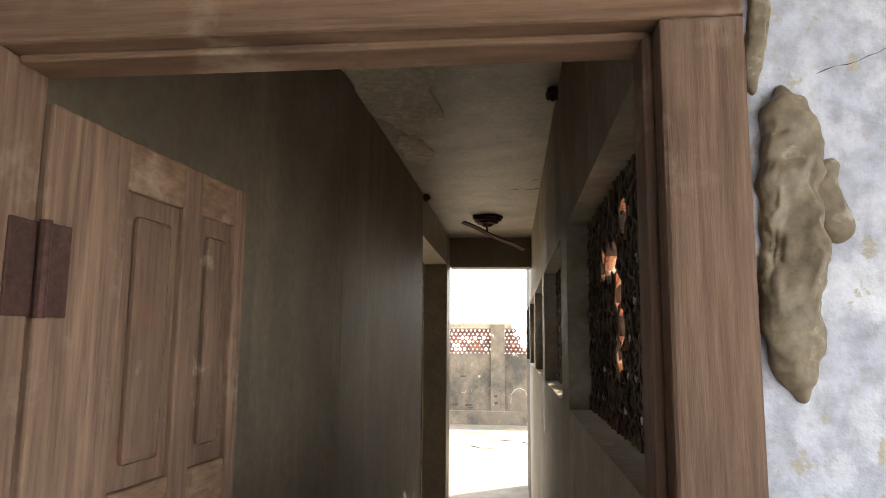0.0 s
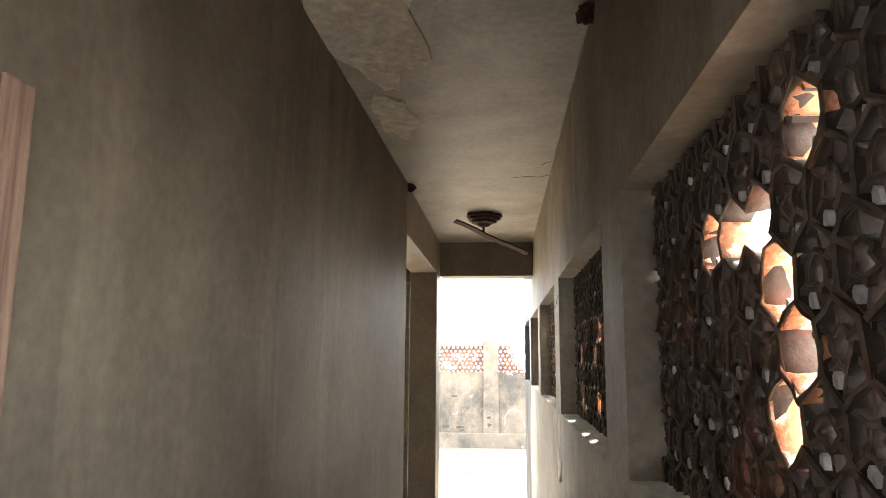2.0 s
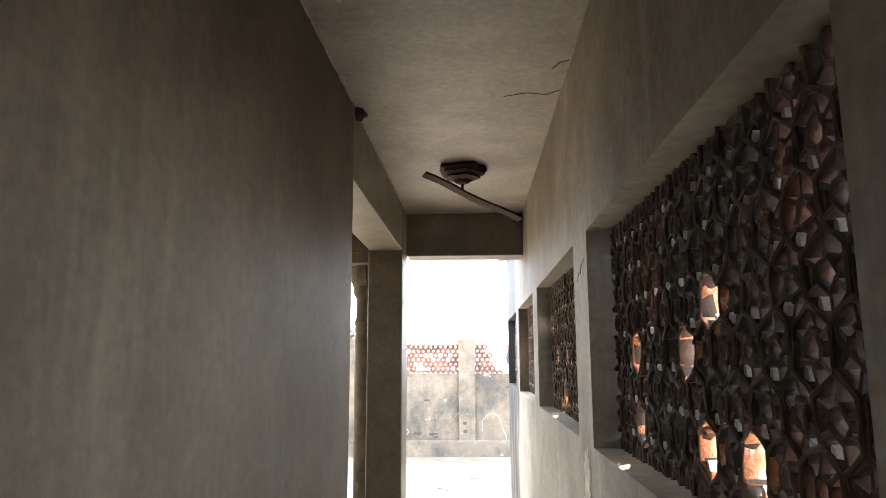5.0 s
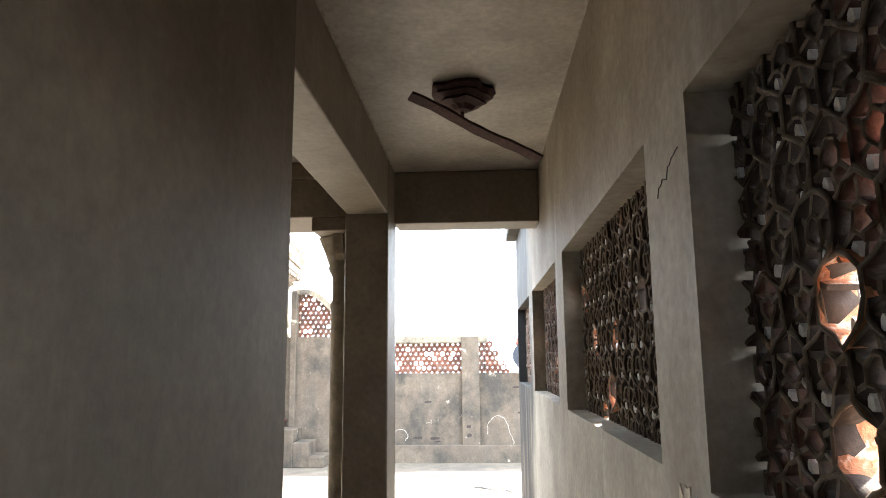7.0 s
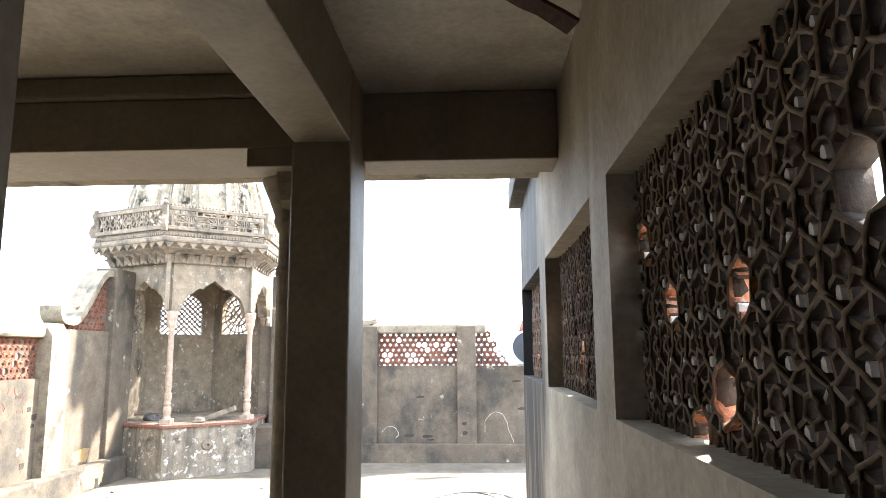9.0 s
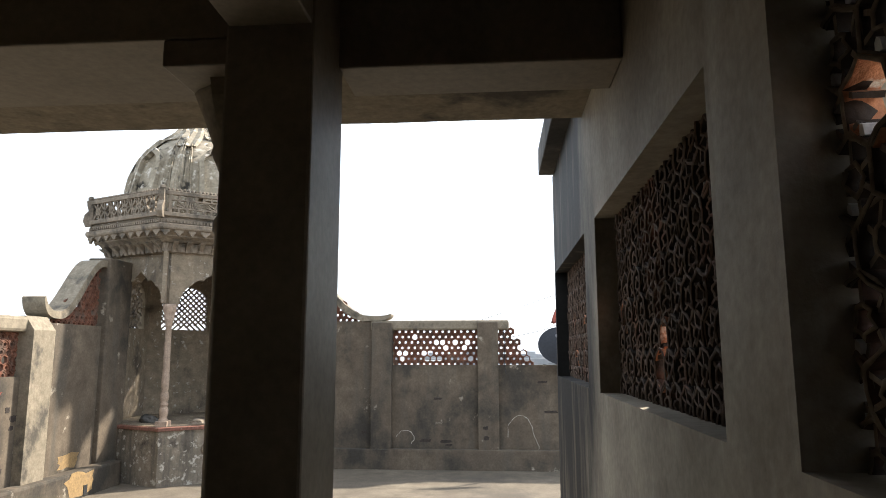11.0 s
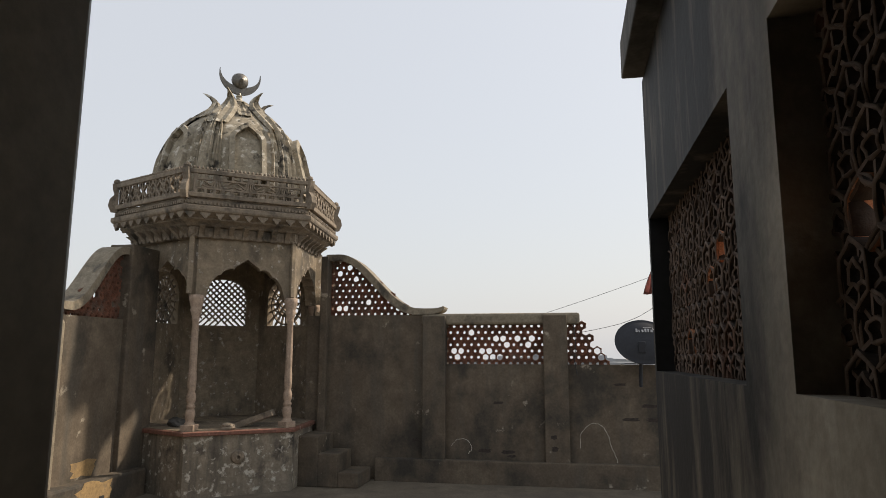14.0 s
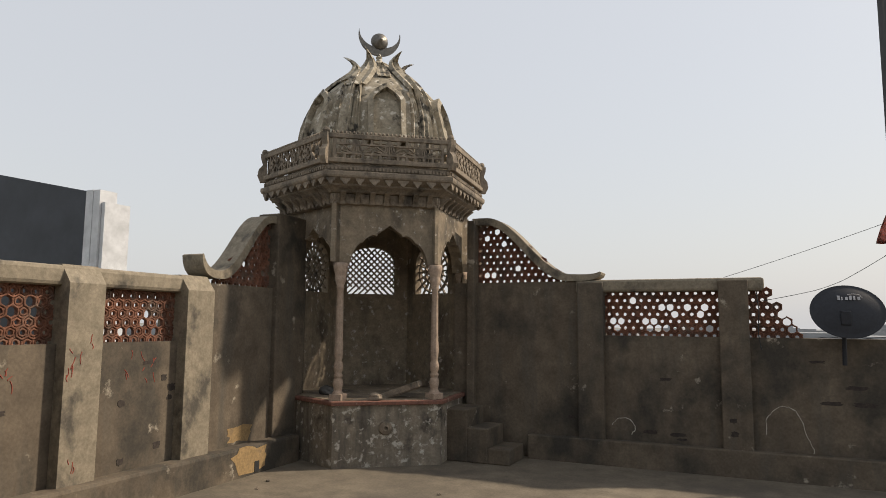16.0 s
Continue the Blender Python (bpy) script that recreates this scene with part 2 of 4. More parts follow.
def base(name, m, label, category, group="", kind=""):
    e = new(name)
    e.empty_display_size = 0.1
    e.matrix_basis = m
    return tagged(e, label, category, group, kind)


def box(bm, x0, y0, z0, x1, y1, z1, bevel=0.0, m=None):
    vs = [bm.verts.new((x, y, z)) for x in (x0, x1) for y in (y0, y1) for z in (z0, z1)]
    fs = [bm.faces.new([vs[i] for i in q]) for q in ((0, 1, 3, 2), (4, 6, 7, 5), (0, 4, 5, 1), (2, 3, 7, 6), (0, 2, 6, 4), (1, 5, 7, 3))]
    if bevel:
        out = bmesh.ops.bevel(bm, geom=list({e for f in fs for e in f.edges}), offset=bevel, segments=2, affect="EDGES", profile=0.5)
        vs = list({v for f in out["faces"] for v in f.verts} | {v for v in vs if v.is_valid})
    if m is not None:
        bmesh.ops.transform(bm, matrix=m, verts=[v for v in vs if v.is_valid])
    return vs


def box_mesh(*args, bevel=0.0, m=None):
    bm = bmesh.new()
    box(bm, *args, bevel=bevel, m=m)
    return bm


def prism(bm, pts, depth, m):
    """A polygon in the local x-y plane, thick by depth along local z from 0, set by m."""
    lo = [bm.verts.new(m @ Vector((x, y, 0))) for x, y in pts]
    hi = [bm.verts.new(m @ Vector((x, y, depth))) for x, y in pts]
    k = len(pts)
    bm.faces.new(lo[::-1])
    bm.faces.new(hi)
    for i in range(k):
        bm.faces.new((lo[i], lo[(i + 1) % k], hi[(i + 1) % k], hi[i]))


def lathe(bm, profile, seg=16, m=None, wobble=None, turn=0.0, close=True):
    """Spins (radius, height) pairs round z."""
    rings = []
    for r, z in profile:
        ring = []
        for i in range(seg):
            a = turn + 2 * math.pi * i / seg
            q = r * (wobble(a, z) if wobble else 1)
            p = Vector((q * math.cos(a), q * math.sin(a), z))
            ring.append(bm.verts.new(m @ p if m else p))
        rings.append(ring)
    for a, b in zip(rings, rings[1:]):
        for i in range(seg):
            j = (i + 1) % seg
            bm.faces.new((a[i], a[j], b[j], b[i]))
    if close:
        bm.faces.new(rings[0][::-1])
        bm.faces.new(rings[-1])
    return rings


def tube(bm, pts, radius, seg=6):
    """A round bar along points; radius may be one number or one for each point."""
    pts = [Vector(p) for p in pts]
    rings = []
    for i, p in enumerate(pts):
        d = (pts[min(i + 1, len(pts) - 1)] - pts[max(i - 1, 0)]).normalized()
        u = d.cross(Vector((0.13, 0.21, 0.97))).normalized()
        w = d.cross(u)
        r = radius[i] if isinstance(radius, (list, tuple)) else radius
        rings.append([bm.verts.new(p + (u * math.cos(k * 2 * math.pi / seg) + w * math.sin(k * 2 * math.pi / seg)) * r) for k in range(seg)])
    for a, b in zip(rings, rings[1:]):
        for i in range(seg):
            j = (i + 1) % seg
            bm.faces.new((a[i], a[j], b[j], b[i]))
    bm.faces.new(rings[0][::-1])
    bm.faces.new(rings[-1])


def smooth(ob):
    for f in ob.data.polygons:
        f.use_smooth = True
    return ob


def structure(name, bm, material, label, category):
    return tagged(part(name, bm, material), label, category, kind="structure")


# ---- fitted plan ----
X_R, X_L = 0.60, -0.157          # faces of the corridor's walls
Z_F, Z_B, Z_C = 0.08, 2.40, 2.68  # corridor floor, underside of beams, ceiling
Y_D, Y_B, Y_E = 0.755, 6.20, 6.48  # door wall, beam, end of the roof
SILL, HEAD = 1.505, 2.095
BAYS = [(0.90, 2.15), (2.43, 3.745), (4.00, 5.31), (5.56, 6.816), (7.10, 8.43)]
FAR_Y, LEFT_X = 14.43, -4.72
PAV = Vector((-4.09, 14.0, 0.0))
PAV_A = -83.5                     # direction of one corner of the hexagon, degrees
PLINTH = 0.72

# ---- the roofed corridor ----
bm = bmesh.new()
box(bm, X_L - 0.2, Y_D + 0.09, -0.2, X_R + 0.23, Y_E + 0.02, Z_F)
box(bm, -3.8, 2.0, -0.2, X_L - 0.2, Y_E + 0.02, Z_F)
structure("floor", bm, M_FLOOR, "worn grey cement floor of the roofed corridor", "floor")

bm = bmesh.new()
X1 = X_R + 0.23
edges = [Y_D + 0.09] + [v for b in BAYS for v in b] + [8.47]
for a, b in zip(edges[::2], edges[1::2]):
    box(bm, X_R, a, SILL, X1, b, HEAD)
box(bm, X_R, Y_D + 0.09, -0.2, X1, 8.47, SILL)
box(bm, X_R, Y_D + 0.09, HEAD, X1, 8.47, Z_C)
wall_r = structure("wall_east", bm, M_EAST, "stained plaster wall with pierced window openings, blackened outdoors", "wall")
structure("wall_coping", box_mesh(X_R - 0.085, Y_E, Z_C, X1 + 0.09, 8.43, Z_C + 0.16, bevel=0.006), M_DARK, "projecting mouldy cement coping slab", "coping")

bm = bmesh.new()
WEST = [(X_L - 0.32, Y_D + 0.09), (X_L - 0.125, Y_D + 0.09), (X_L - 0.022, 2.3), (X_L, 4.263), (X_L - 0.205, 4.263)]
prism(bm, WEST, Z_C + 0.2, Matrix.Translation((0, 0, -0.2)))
structure("wall_west", bm, M_WEST, "dark beige plaster wall with stains and streaks", "wall")
structure("beam_west", box_mesh(X_L - 0.205, 4.263, Z_B, X_L - 0.002, 5.95, Z_C, bevel=0.006), M_IN, "plastered lintel beam over a side opening", "beam")
structure("beam_north", box_mesh(X_L - 0.002, Y_B, Z_B, X_R, 6.41, Z_C, bevel=0.006), M_IN, "plastered beam with a flaking underside", "beam")
structure("pier", box_mesh(X_L - 0.213, 5.95, -0.2, X_L, 6.25, Z_C, bevel=0.008), M_IN, "plain plastered pier at the corridor's end", "pier")
bm = bmesh.new()
box(bm, -3.8, 6.0, Z_B, X_L - 0.213, 6.41, Z_C - 0.085, bevel=0.006)
box(bm, -3.8, 5.97, Z_C - 0.085, X_L - 0.213, 6.41, Z_C, bevel=0.012)
box(bm, -0.55, 6.0, Z_B - 0.07, X_L - 0.213, 6.41, Z_B, bevel=0.006)
structure("beam_veranda", bm, M_IN, "plastered veranda beam with a moulded top edge", "beam")
bm = bmesh.new()
box(bm, -3.8, 1.8, -0.2, X_L - 0.2, 2.0, Z_C)
box(bm, -4.0, 1.8, -0.2, -3.8, Y_E, Z_C)
structure("wall_veranda", bm, M_IN, "plain plastered walls of the side veranda", "wall")
bm = bmesh.new()
n = 90
lo, hi = [], []
for i in range(n + 1):
    x = -4.0 + (X_R + 4.0) * i / n
    wob = 0.018 * noise.noise(Vector((x * 4.0, 3.0, 0))) + 0.008 * noise.noise(Vector((x * 17, 1.0, 0)))
    lo.append([bm.verts.new(v) for v in ((x, 6.41, 2.545 + wob * 0.3), (x, 6.75, 2.548 + wob * 0.6), (x, 7.07 + wob, 2.55 + wob * 0.5), (x, 7.085 + wob * 0.6, 2.60), (x, 7.08, 2.66), (x, 6.41, 2.70))])
for a, b in zip(lo, lo[1:]):
    for k in range(6):
        bm.faces.new((a[k], a[(k + 1) % 6], b[(k + 1) % 6], b[k]))
structure("eave_slab", bm, M_COPE, "rough crumbling eave slab jutting out over the terrace", "eave")
structure("ceiling", box_mesh(-4.0, Y_D - 0.1, Z_C, X1, Y_E, Z_C + 0.17), M_CEIL, "stained plaster ceiling", "ceiling")

# door wall and the landing before it
bm = bmesh.new()
DX0, DX1, DZ = -0.31, 0.705, 2.21
box(bm, -2.2, Y_D, -0.2, DX0, Y_D + 0.09, 2.9)
box(bm, DX1, Y_D, -0.2, 2.6, Y_D + 0.09, 2.9)
box(bm, DX0, Y_D, DZ, DX1, Y_D + 0.09, 2.9)
structure("wall_south", bm, M_BLUE, "pale blue limewashed wall, flaking, with hairline cracks", "wall")
structure("floor_entrance", box_mesh(-2.0, -2.0, -0.2, 2.4, Y_D + 0.09, Z_F - 0.01), M_FLOOR, "cement floor of the entrance room", "floor")
# unseen enclosure, added to cut the sky light; the opening sets what gets in
bm = bmesh.new()
box(bm, -2.2, -2.0, -0.2, -2.0, Y_D, 2.9)
box(bm, 2.4, -2.0, -0.2, 2.6, Y_D, 0.5)
box(bm, 2.4, -2.0, 2.6, 2.6, Y_D, 2.9)
box(bm, 2.4, 0.35, 0.5, 2.6, Y_D, 2.6)
box(bm, 2.4, -2.0, 0.5, 2.6, -1.7, 2.6)
box(bm, -2.0, -2.0, -0.2, 2.4, -1.8, 2.9)
structure("wall_entrance", bm, M_BLUE, "unseen limewashed walls of the entrance room, with a window opening added for light", "wall")
structure("ceiling_entrance", box_mesh(-2.2, -2.0, 2.9, 2.6, Y_D + 0.09, 3.05), M_CEIL, "unseen plain plaster ceiling added over the entrance room to hold back the sky", "ceiling")

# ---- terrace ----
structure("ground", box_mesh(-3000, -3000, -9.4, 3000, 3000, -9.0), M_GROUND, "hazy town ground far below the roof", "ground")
structure("terrace_floor", box_mesh(-5.0, Y_E + 0.02, -0.3, 7.0, 14.8, 0.0), M_FLOOR, "stained cement roof terrace floor", "floor")
# added surface, hardly in view, that bounces light up through the screens
structure("side_roof", box_mesh(X1, Y_D + 0.09, -0.3, 7.0, Y_E + 0.02, 0.0), M_BOUNCE, "pale flat roof added beside the corridor to bounce light", "floor")
structure("building_base", box_mesh(-5.0, -4.15, -9.0, 7.0, 14.8, -0.3), M_OUT, "plain walls of the house below", "building")

# far parapet
bm = bmesh.new()
box(bm, -3.2, FAR_Y, -0.2, 7.0, FAR_Y + 0.22, 1.46)
box(bm, -3.2, FAR_Y, 1.46, -1.59, FAR_Y + 0.22, 2.10)
far_wall = structure("parapet_north", bm, M_OUT, "patched grey plaster parapet wall", "parapet")
structure("kerb_north", box_mesh(-2.2, FAR_Y - 0.12, -0.1, 7.0, FAR_Y, 0.28, bevel=0.015), M_OUT, "low plaster kerb along the parapet's foot", "kerb")
for x0, x1 in ((-1.59, -1.29), (-0.04, 0.26), (-3.0, -2.9)):
    z1 = 2.08 if x0 > -2 else 2.9
    bm = bmesh.new()
    box(bm, x0, FAR_Y - 0.09, 0.2, x1, FAR_Y + 0.25, z1, bevel=0.012)
    structure("parapet_pier", bm, M_OUT, "plaster pier of the parapet", "pier")
structure("parapet_coping", box_mesh(-1.62, FAR_Y - 0.03, 1.965, 0.42, FAR_Y + 0.26, 2.11, bevel=0.03), M_COPE, "weathered cement coping, broken off at its end", "coping")

# west parapet
bm = bmesh.new()
box(bm, LEFT_X - 0.22, 6.0, -0.2, LEFT_X, 11.3, 1.395)
box(bm, LEFT_X - 0.22, 11.3, -0.2, LEFT_X, 13.3, 1.97)
structure("parapet_west", bm, M_OUT, "stained grey plaster parapet wall with daubs of red", "parapet")
structure("parapet_coping_west", box_mesh(LEFT_X - 0.26, 6.0, 1.855, LEFT_X + 0.03, 11.3, 2.02, bevel=0.035), M_COPE, "rounded cement coping on the parapet", "coping")
structure("kerb_west", box_mesh(LEFT_X, 6.5, -0.1, LEFT_X + 0.20, 13.0, 0.30, bevel=0.03), M_OUT, "low plaster kerb along the parapet's foot", "kerb")
for y0, y1 in ((8.78, 9.10), (10.03, 10.36), (11.27, 11.62), (7.5, 7.85)):
    bm = bmesh.new()
    pts = [(0, 0.2), (0.11, 0.2), (0.11, 1.88), (0.0, 2.03), (-0.27, 2.03), (-0.27, 0.2)]
    prism(bm, pts, y1 - y0, Matrix(((1, 0, 0, LEFT_X), (0, 0, 1, y0), (0, 1, 0, 0), (0, 0, 0, 1))))
    structure("parapet_pier", bm, M_COPE, "plaster pier with a sloping top", "pier")


def scroll(name, m, length, low, high, rise):
    """An S-shaped coping that sweeps from an upturned tip up to the pavilion. Local x runs from the tip, y is up."""
    top, bot, n = [], [], 30
    x1 = length * 0.20
    for i in range(9):               # the tip, drawn out to an edge
        s = i / 8
        q = (1 - s) ** 2, 2 * s * (1 - s), s * s
        top.append((q[1] * 0.06 + q[2] * x1, q[0] * (low + rise) + q[1] * (low + 0.07) + q[2] * (low + 0.085)))
        bot.append((q[0] * -0.018 + q[1] * -0.005 + q[2] * x1, q[0] * (low + rise - 0.012) + q[1] * (low - 0.01) + q[2] * (low + 0.002)))
    for i in range(1, n + 1):
        u = i / n
        z = low + 0.085 + (high - low - 0.085) * (0.5 - 0.5 * math.cos(math.pi * min(1, u / 0.86)))
        x = x1 + (length - x1) * u
        lean = math.sin(math.pi * min(1, u / 0.86))
        top.append((x, z))
        bot.append((x + 0.035 * lean * (1 - u), z - 0.083 - 0.035 * lean))
    bm = bmesh.new()
    prism(bm, top + bot[::-1], 0.27, m)
    return structure(name, bm, M_COPE, "curved S-shaped cement coping with an upturned tip", "coping")


bm = bmesh.new()
box(bm, LEFT_X - 0.24, 12.66, 0.0, LEFT_X + 0.06, 13.2, 2.84, bevel=0.012)
structure("parapet_pier", bm, M_OUT, "plaster pier where the parapet meets the pavilion", "pier")

scroll("scroll_coping_north", Matrix(((-1, 0, 0, -1.33), (0, 0, 1, FAR_Y - 0.03), (0, 1, 0, 0), (0, 0, 0, 1))), 1.62, 2.10, 2.93, 0.11)
scroll("scroll_coping_west", Matrix(((0, 0, 1, LEFT_X - 0.25), (1, 0, 0, 11.54), (0, 1, 0, 0), (0, 0, 0, 1))), 1.19, 2.02, 2.80, 0.24)


# ---- pierced terracotta screens ----
RT = 0.053


def ring_bars(bm, ridge, inner, outer, depth, top, jit, rng, mat_in=0, fat=1.0):
    """A rounded hexagonal ring, pointed at the top: a lumpy ridge in front that widens towards the back."""
    rows = []
    for i in range(12):
        a = math.pi / 6 + i * math.pi / 6
        c, s = math.cos(a), math.sin(a)
        f = 1.0 if i % 2 == 0 else 0.885
        h = (rng.uniform(0.0024, 0.0046) + (0.0012 if i % 2 == 0 else 0)) * fat
        j = lambda: rng.uniform(-jit, jit)
        dx, dy, dz = j(), j(), j()
        rows.append([bm.verts.new((r * f * c + dx * q, r * f * s + dy * q, z + dz)) for r, z, q in
                     ((outer, depth, 0.2), (ridge + h, top + 0.002, 1), (ridge, top - 0.001, 1), (ridge - h, top + 0.002, 1), ((ridge + inner * 2) / 3, depth * 0.45, 0.8), (inner, depth, 0.5))])
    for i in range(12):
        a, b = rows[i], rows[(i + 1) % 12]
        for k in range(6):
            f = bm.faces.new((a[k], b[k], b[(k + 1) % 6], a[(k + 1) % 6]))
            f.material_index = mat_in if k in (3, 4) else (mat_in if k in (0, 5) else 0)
            f.smooth = True


def tile_mesh(kind, depth, mats, seed, open_up=1.0, fat=1.0, jit=0.003, mid=0.37):
    """One hexagonal screen tile: whole with a pierced flower, or broken through. Slots: ridges, hole walls, raw breaks."""
    rng = random.Random(seed)
    bm = bmesh.new()
    whole = kind == "whole"
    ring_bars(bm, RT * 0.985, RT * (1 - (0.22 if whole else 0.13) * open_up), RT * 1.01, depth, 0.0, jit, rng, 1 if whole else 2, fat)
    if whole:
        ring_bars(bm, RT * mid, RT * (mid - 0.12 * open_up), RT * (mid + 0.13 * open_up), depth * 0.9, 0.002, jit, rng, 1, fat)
    for i in range(6):
        if not whole and rng.random() < 0.7:
            continue
        a = math.pi / 6 + i * math.pi / 3 + rng.uniform(-0.14, 0.14)
        d, s = Vector((math.cos(a), math.sin(a), 0)), Vector((-math.sin(a), math.cos(a), 0))
        h = (0.0065 + rng.uniform(-0.001, 0.001)) * open_up
        v = []
        for r in (RT * (0.37 if whole else rng.uniform(0.62, 0.75)), RT * 0.95):
            p = d * r
            z = rng.uniform(0.001, 0.010)
            v.append([bm.verts.new(p + s * h + Vector((0, 0, depth * 0.92))), bm.verts.new(p + s * (0.0036 * fat) + Vector((0, 0, z))), bm.verts.new(p - s * (0.0036 * fat) + Vector((0, 0, z))),
                      bm.verts.new(p - s * h + Vector((0, 0, depth * 0.92)))])
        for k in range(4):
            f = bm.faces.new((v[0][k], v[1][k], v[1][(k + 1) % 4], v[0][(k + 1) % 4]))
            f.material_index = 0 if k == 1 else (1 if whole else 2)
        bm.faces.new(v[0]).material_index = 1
    if len(mats) > 3 and rng.random() < 0.75:      # pale blocks set low in the hole, painted as glints of daylight
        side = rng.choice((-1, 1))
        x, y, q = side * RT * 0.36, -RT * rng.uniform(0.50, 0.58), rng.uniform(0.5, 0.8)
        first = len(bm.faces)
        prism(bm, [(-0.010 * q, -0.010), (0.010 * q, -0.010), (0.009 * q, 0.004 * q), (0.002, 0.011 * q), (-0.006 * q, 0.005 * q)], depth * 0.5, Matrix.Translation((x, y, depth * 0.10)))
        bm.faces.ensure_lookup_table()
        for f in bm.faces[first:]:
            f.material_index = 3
    bmesh.ops.recalc_face_normals(bm, faces=bm.faces)
    me = bpy.data.meshes.new("jali_tile")
    bm.to_mesh(me)
    bm.free()
    for mt in mats:
        me.materials.append(mt)
    return me


THICK = {k: [tile_mesh(k, 0.045, (M_DUSTY, M_HOLE, M_RAW, M_GLINT), 5 + i, 0.55) for i in range(7)] for k in ("whole", "broken")}
THICK_T = {k: [tile_mesh(k, 0.045, (M_DUSTR, M_HOLE, M_RAW), 15 + i, 0.7) for i in range(3)] for k in ("whole", "broken")}
THIN = {k: [tile_mesh(k, 0.035, (M_TERRA, M_TERRA, M_TERRA), 25 + i, 1.4, 2.2, 0.0012, 0.55) for i in range(3)] for k in ("whole", "broken")}
TW, TH = RT * math.sqrt(3), RT * 1.5


def screen(parent, m, width, height, meshes, rng, broken=0.03, holes=(), keep=None, gone=(), spin=(0, 60, 120, 180)):
    """Fills a width x height field with tiles. m's x runs along the field, y up, z away from the viewer's side."""
    rows = int(height / TH) + 2
    cols = int(width / TW) + 2
    for r in range(rows):
        for c in range(cols):
            u, v = c * TW + (TW / 2 if r % 2 else 0), r * TH + 0.01
            if u > width + TW * 0.45 or v > height + RT * 0.7 or (keep and not keep(u, v)):
                continue
            if any(abs(u - a) < TW * 0.5 and abs(v - b) < TH * 0.5 for a, b in gone):
                continue
            inner = TW * 0.8 < u < width - TW * 0.8 and TH * 0.8 < v < height - TH * 0.8
            bad = (rng.random() < broken and inner) or any(abs(u - a) < TW * 0.5 and abs(v - b) < TH * 0.5 for a, b in holes)
            ob = new("jali_tile", rng.choice(meshes["broken" if bad else "whole"]))
            ob.parent = parent
            ob.matrix_basis = m @ pose(u, v, rng.uniform(-0.003, 0.003), rng.uniform(-1.5, 1.5), rng.uniform(-1.5, 1.5), rng.choice(spin))

# ---- the domed pavilion ----
SPREAD = 1.0


def spot(r, deg, z=0.0):
    return Vector((PAV.x + SPREAD * r * math.cos(radians(deg)), PAV.y + SPREAD * r * math.sin(radians(deg)), z))


def face(k):
    """The frame of face k of the hexagon: x outwards, y along the face, z up, from the middle of the pavilion."""
    return Matrix.Translation(PAV) @ Matrix.Rotation(radians(PAV_A + 30 + 60 * k), 4, "Z") @ Matrix.Diagonal((SPREAD, SPREAD, 1, 1))


HEXM = Matrix.Translation(PAV)
HEXT = radians(PAV_A)
pavilion = base("pavilion", Matrix.Translation(PAV), "hexagonal domed plaster pavilion, weathered and mould-stained, on a high plinth", "pavilion")

bm = bmesh.new()
lathe(bm, [(1.215, -0.1), (1.215, PLINTH - 0.05)], 6, HEXM, turn=HEXT)
plinth = part("plinth", bm, M_PLINTH, pavilion, "flaking mould-blackened plinth")
bm = bmesh.new()
lathe(bm, [(1.235, PLINTH - 0.05), (1.25, PLINTH - 0.045), (1.25, PLINTH - 0.01), (1.235, PLINTH)], 6, HEXM, turn=HEXT)
part("plinth_slab", bm, M_RED, pavilion, "worn red stone edge slab")
bm = bmesh.new()
lathe(bm, [(1.19, PLINTH - 0.02), (1.19, PLINTH + 0.006)], 6, HEXM, turn=HEXT)
part("pavilion_floor", bm, M_PAV, pavilion, "worn grey plaster floor")
bm = bmesh.new()
mm = face(0) @ pose(1.215 * 0.866, -0.02, 0.42, 0, 90, 0)
lathe(bm, [(0.075, 0.0), (0.075, 0.02), (0.06, 0.035), (0.045, 0.03), (0.03, 0.045), (0.02, 0.045), (0.02, 0.02)], 20, mm)
smooth(part("spout_rosette", bm, M_STONE, plinth, "round stone spout rosette"))


def column(k):
    r = 1.10
    p = spot(r, PAV_A + 60 * k)
    prof = [(0.062, 0.72), (0.062, 0.80), (0.05, 0.815), (0.044, 0.83), (0.05, 0.86), (0.058, 0.90), (0.05, 0.95), (0.038, 0.965), (0.05, 0.98), (0.052, 1.0), (0.036, 1.02),
            (0.05, 1.05), (0.055, 1.09), (0.048, 1.13), (0.036, 1.16), (0.042, 1.18), (0.048, 1.25), (0.046, 1.36), (0.040, 1.38), (0.042, 1.40), (0.040, 1.75), (0.036, 1.96),
            (0.042, 1.97), (0.044, 1.99), (0.038, 2.0), (0.05, 2.03), (0.066, 2.09), (0.058, 2.10), (0.064, 2.13), (0.078, 2.19), (0.082, 2.21), (0.082, 2.26)]
    b = bmesh.new()
    ribs = lambda a, z: 1 + (0.05 * math.cos(8 * a) if 1.16 < z < 1.96 or z > 2.01 else 0)
    lathe(b, prof, 24, Matrix.Translation((p.x, p.y, 0)), wobble=ribs)
    ob = smooth(part("column", b, M_COL, pavilion, "turned pinkish stone column with a leafy capital"))
    b = bmesh.new()
    box(b, -0.075, -0.075, PLINTH - 0.002, 0.075, 0.075, PLINTH + 0.07, bevel=0.006, m=Matrix.Translation((p.x, p.y, 0)) @ Matrix.Rotation(radians(PAV_A + 60 * k), 4, "Z"))
    part("column_base", b, M_COL, ob)


for k in (-1, 0, 1, 2):
    column(k)


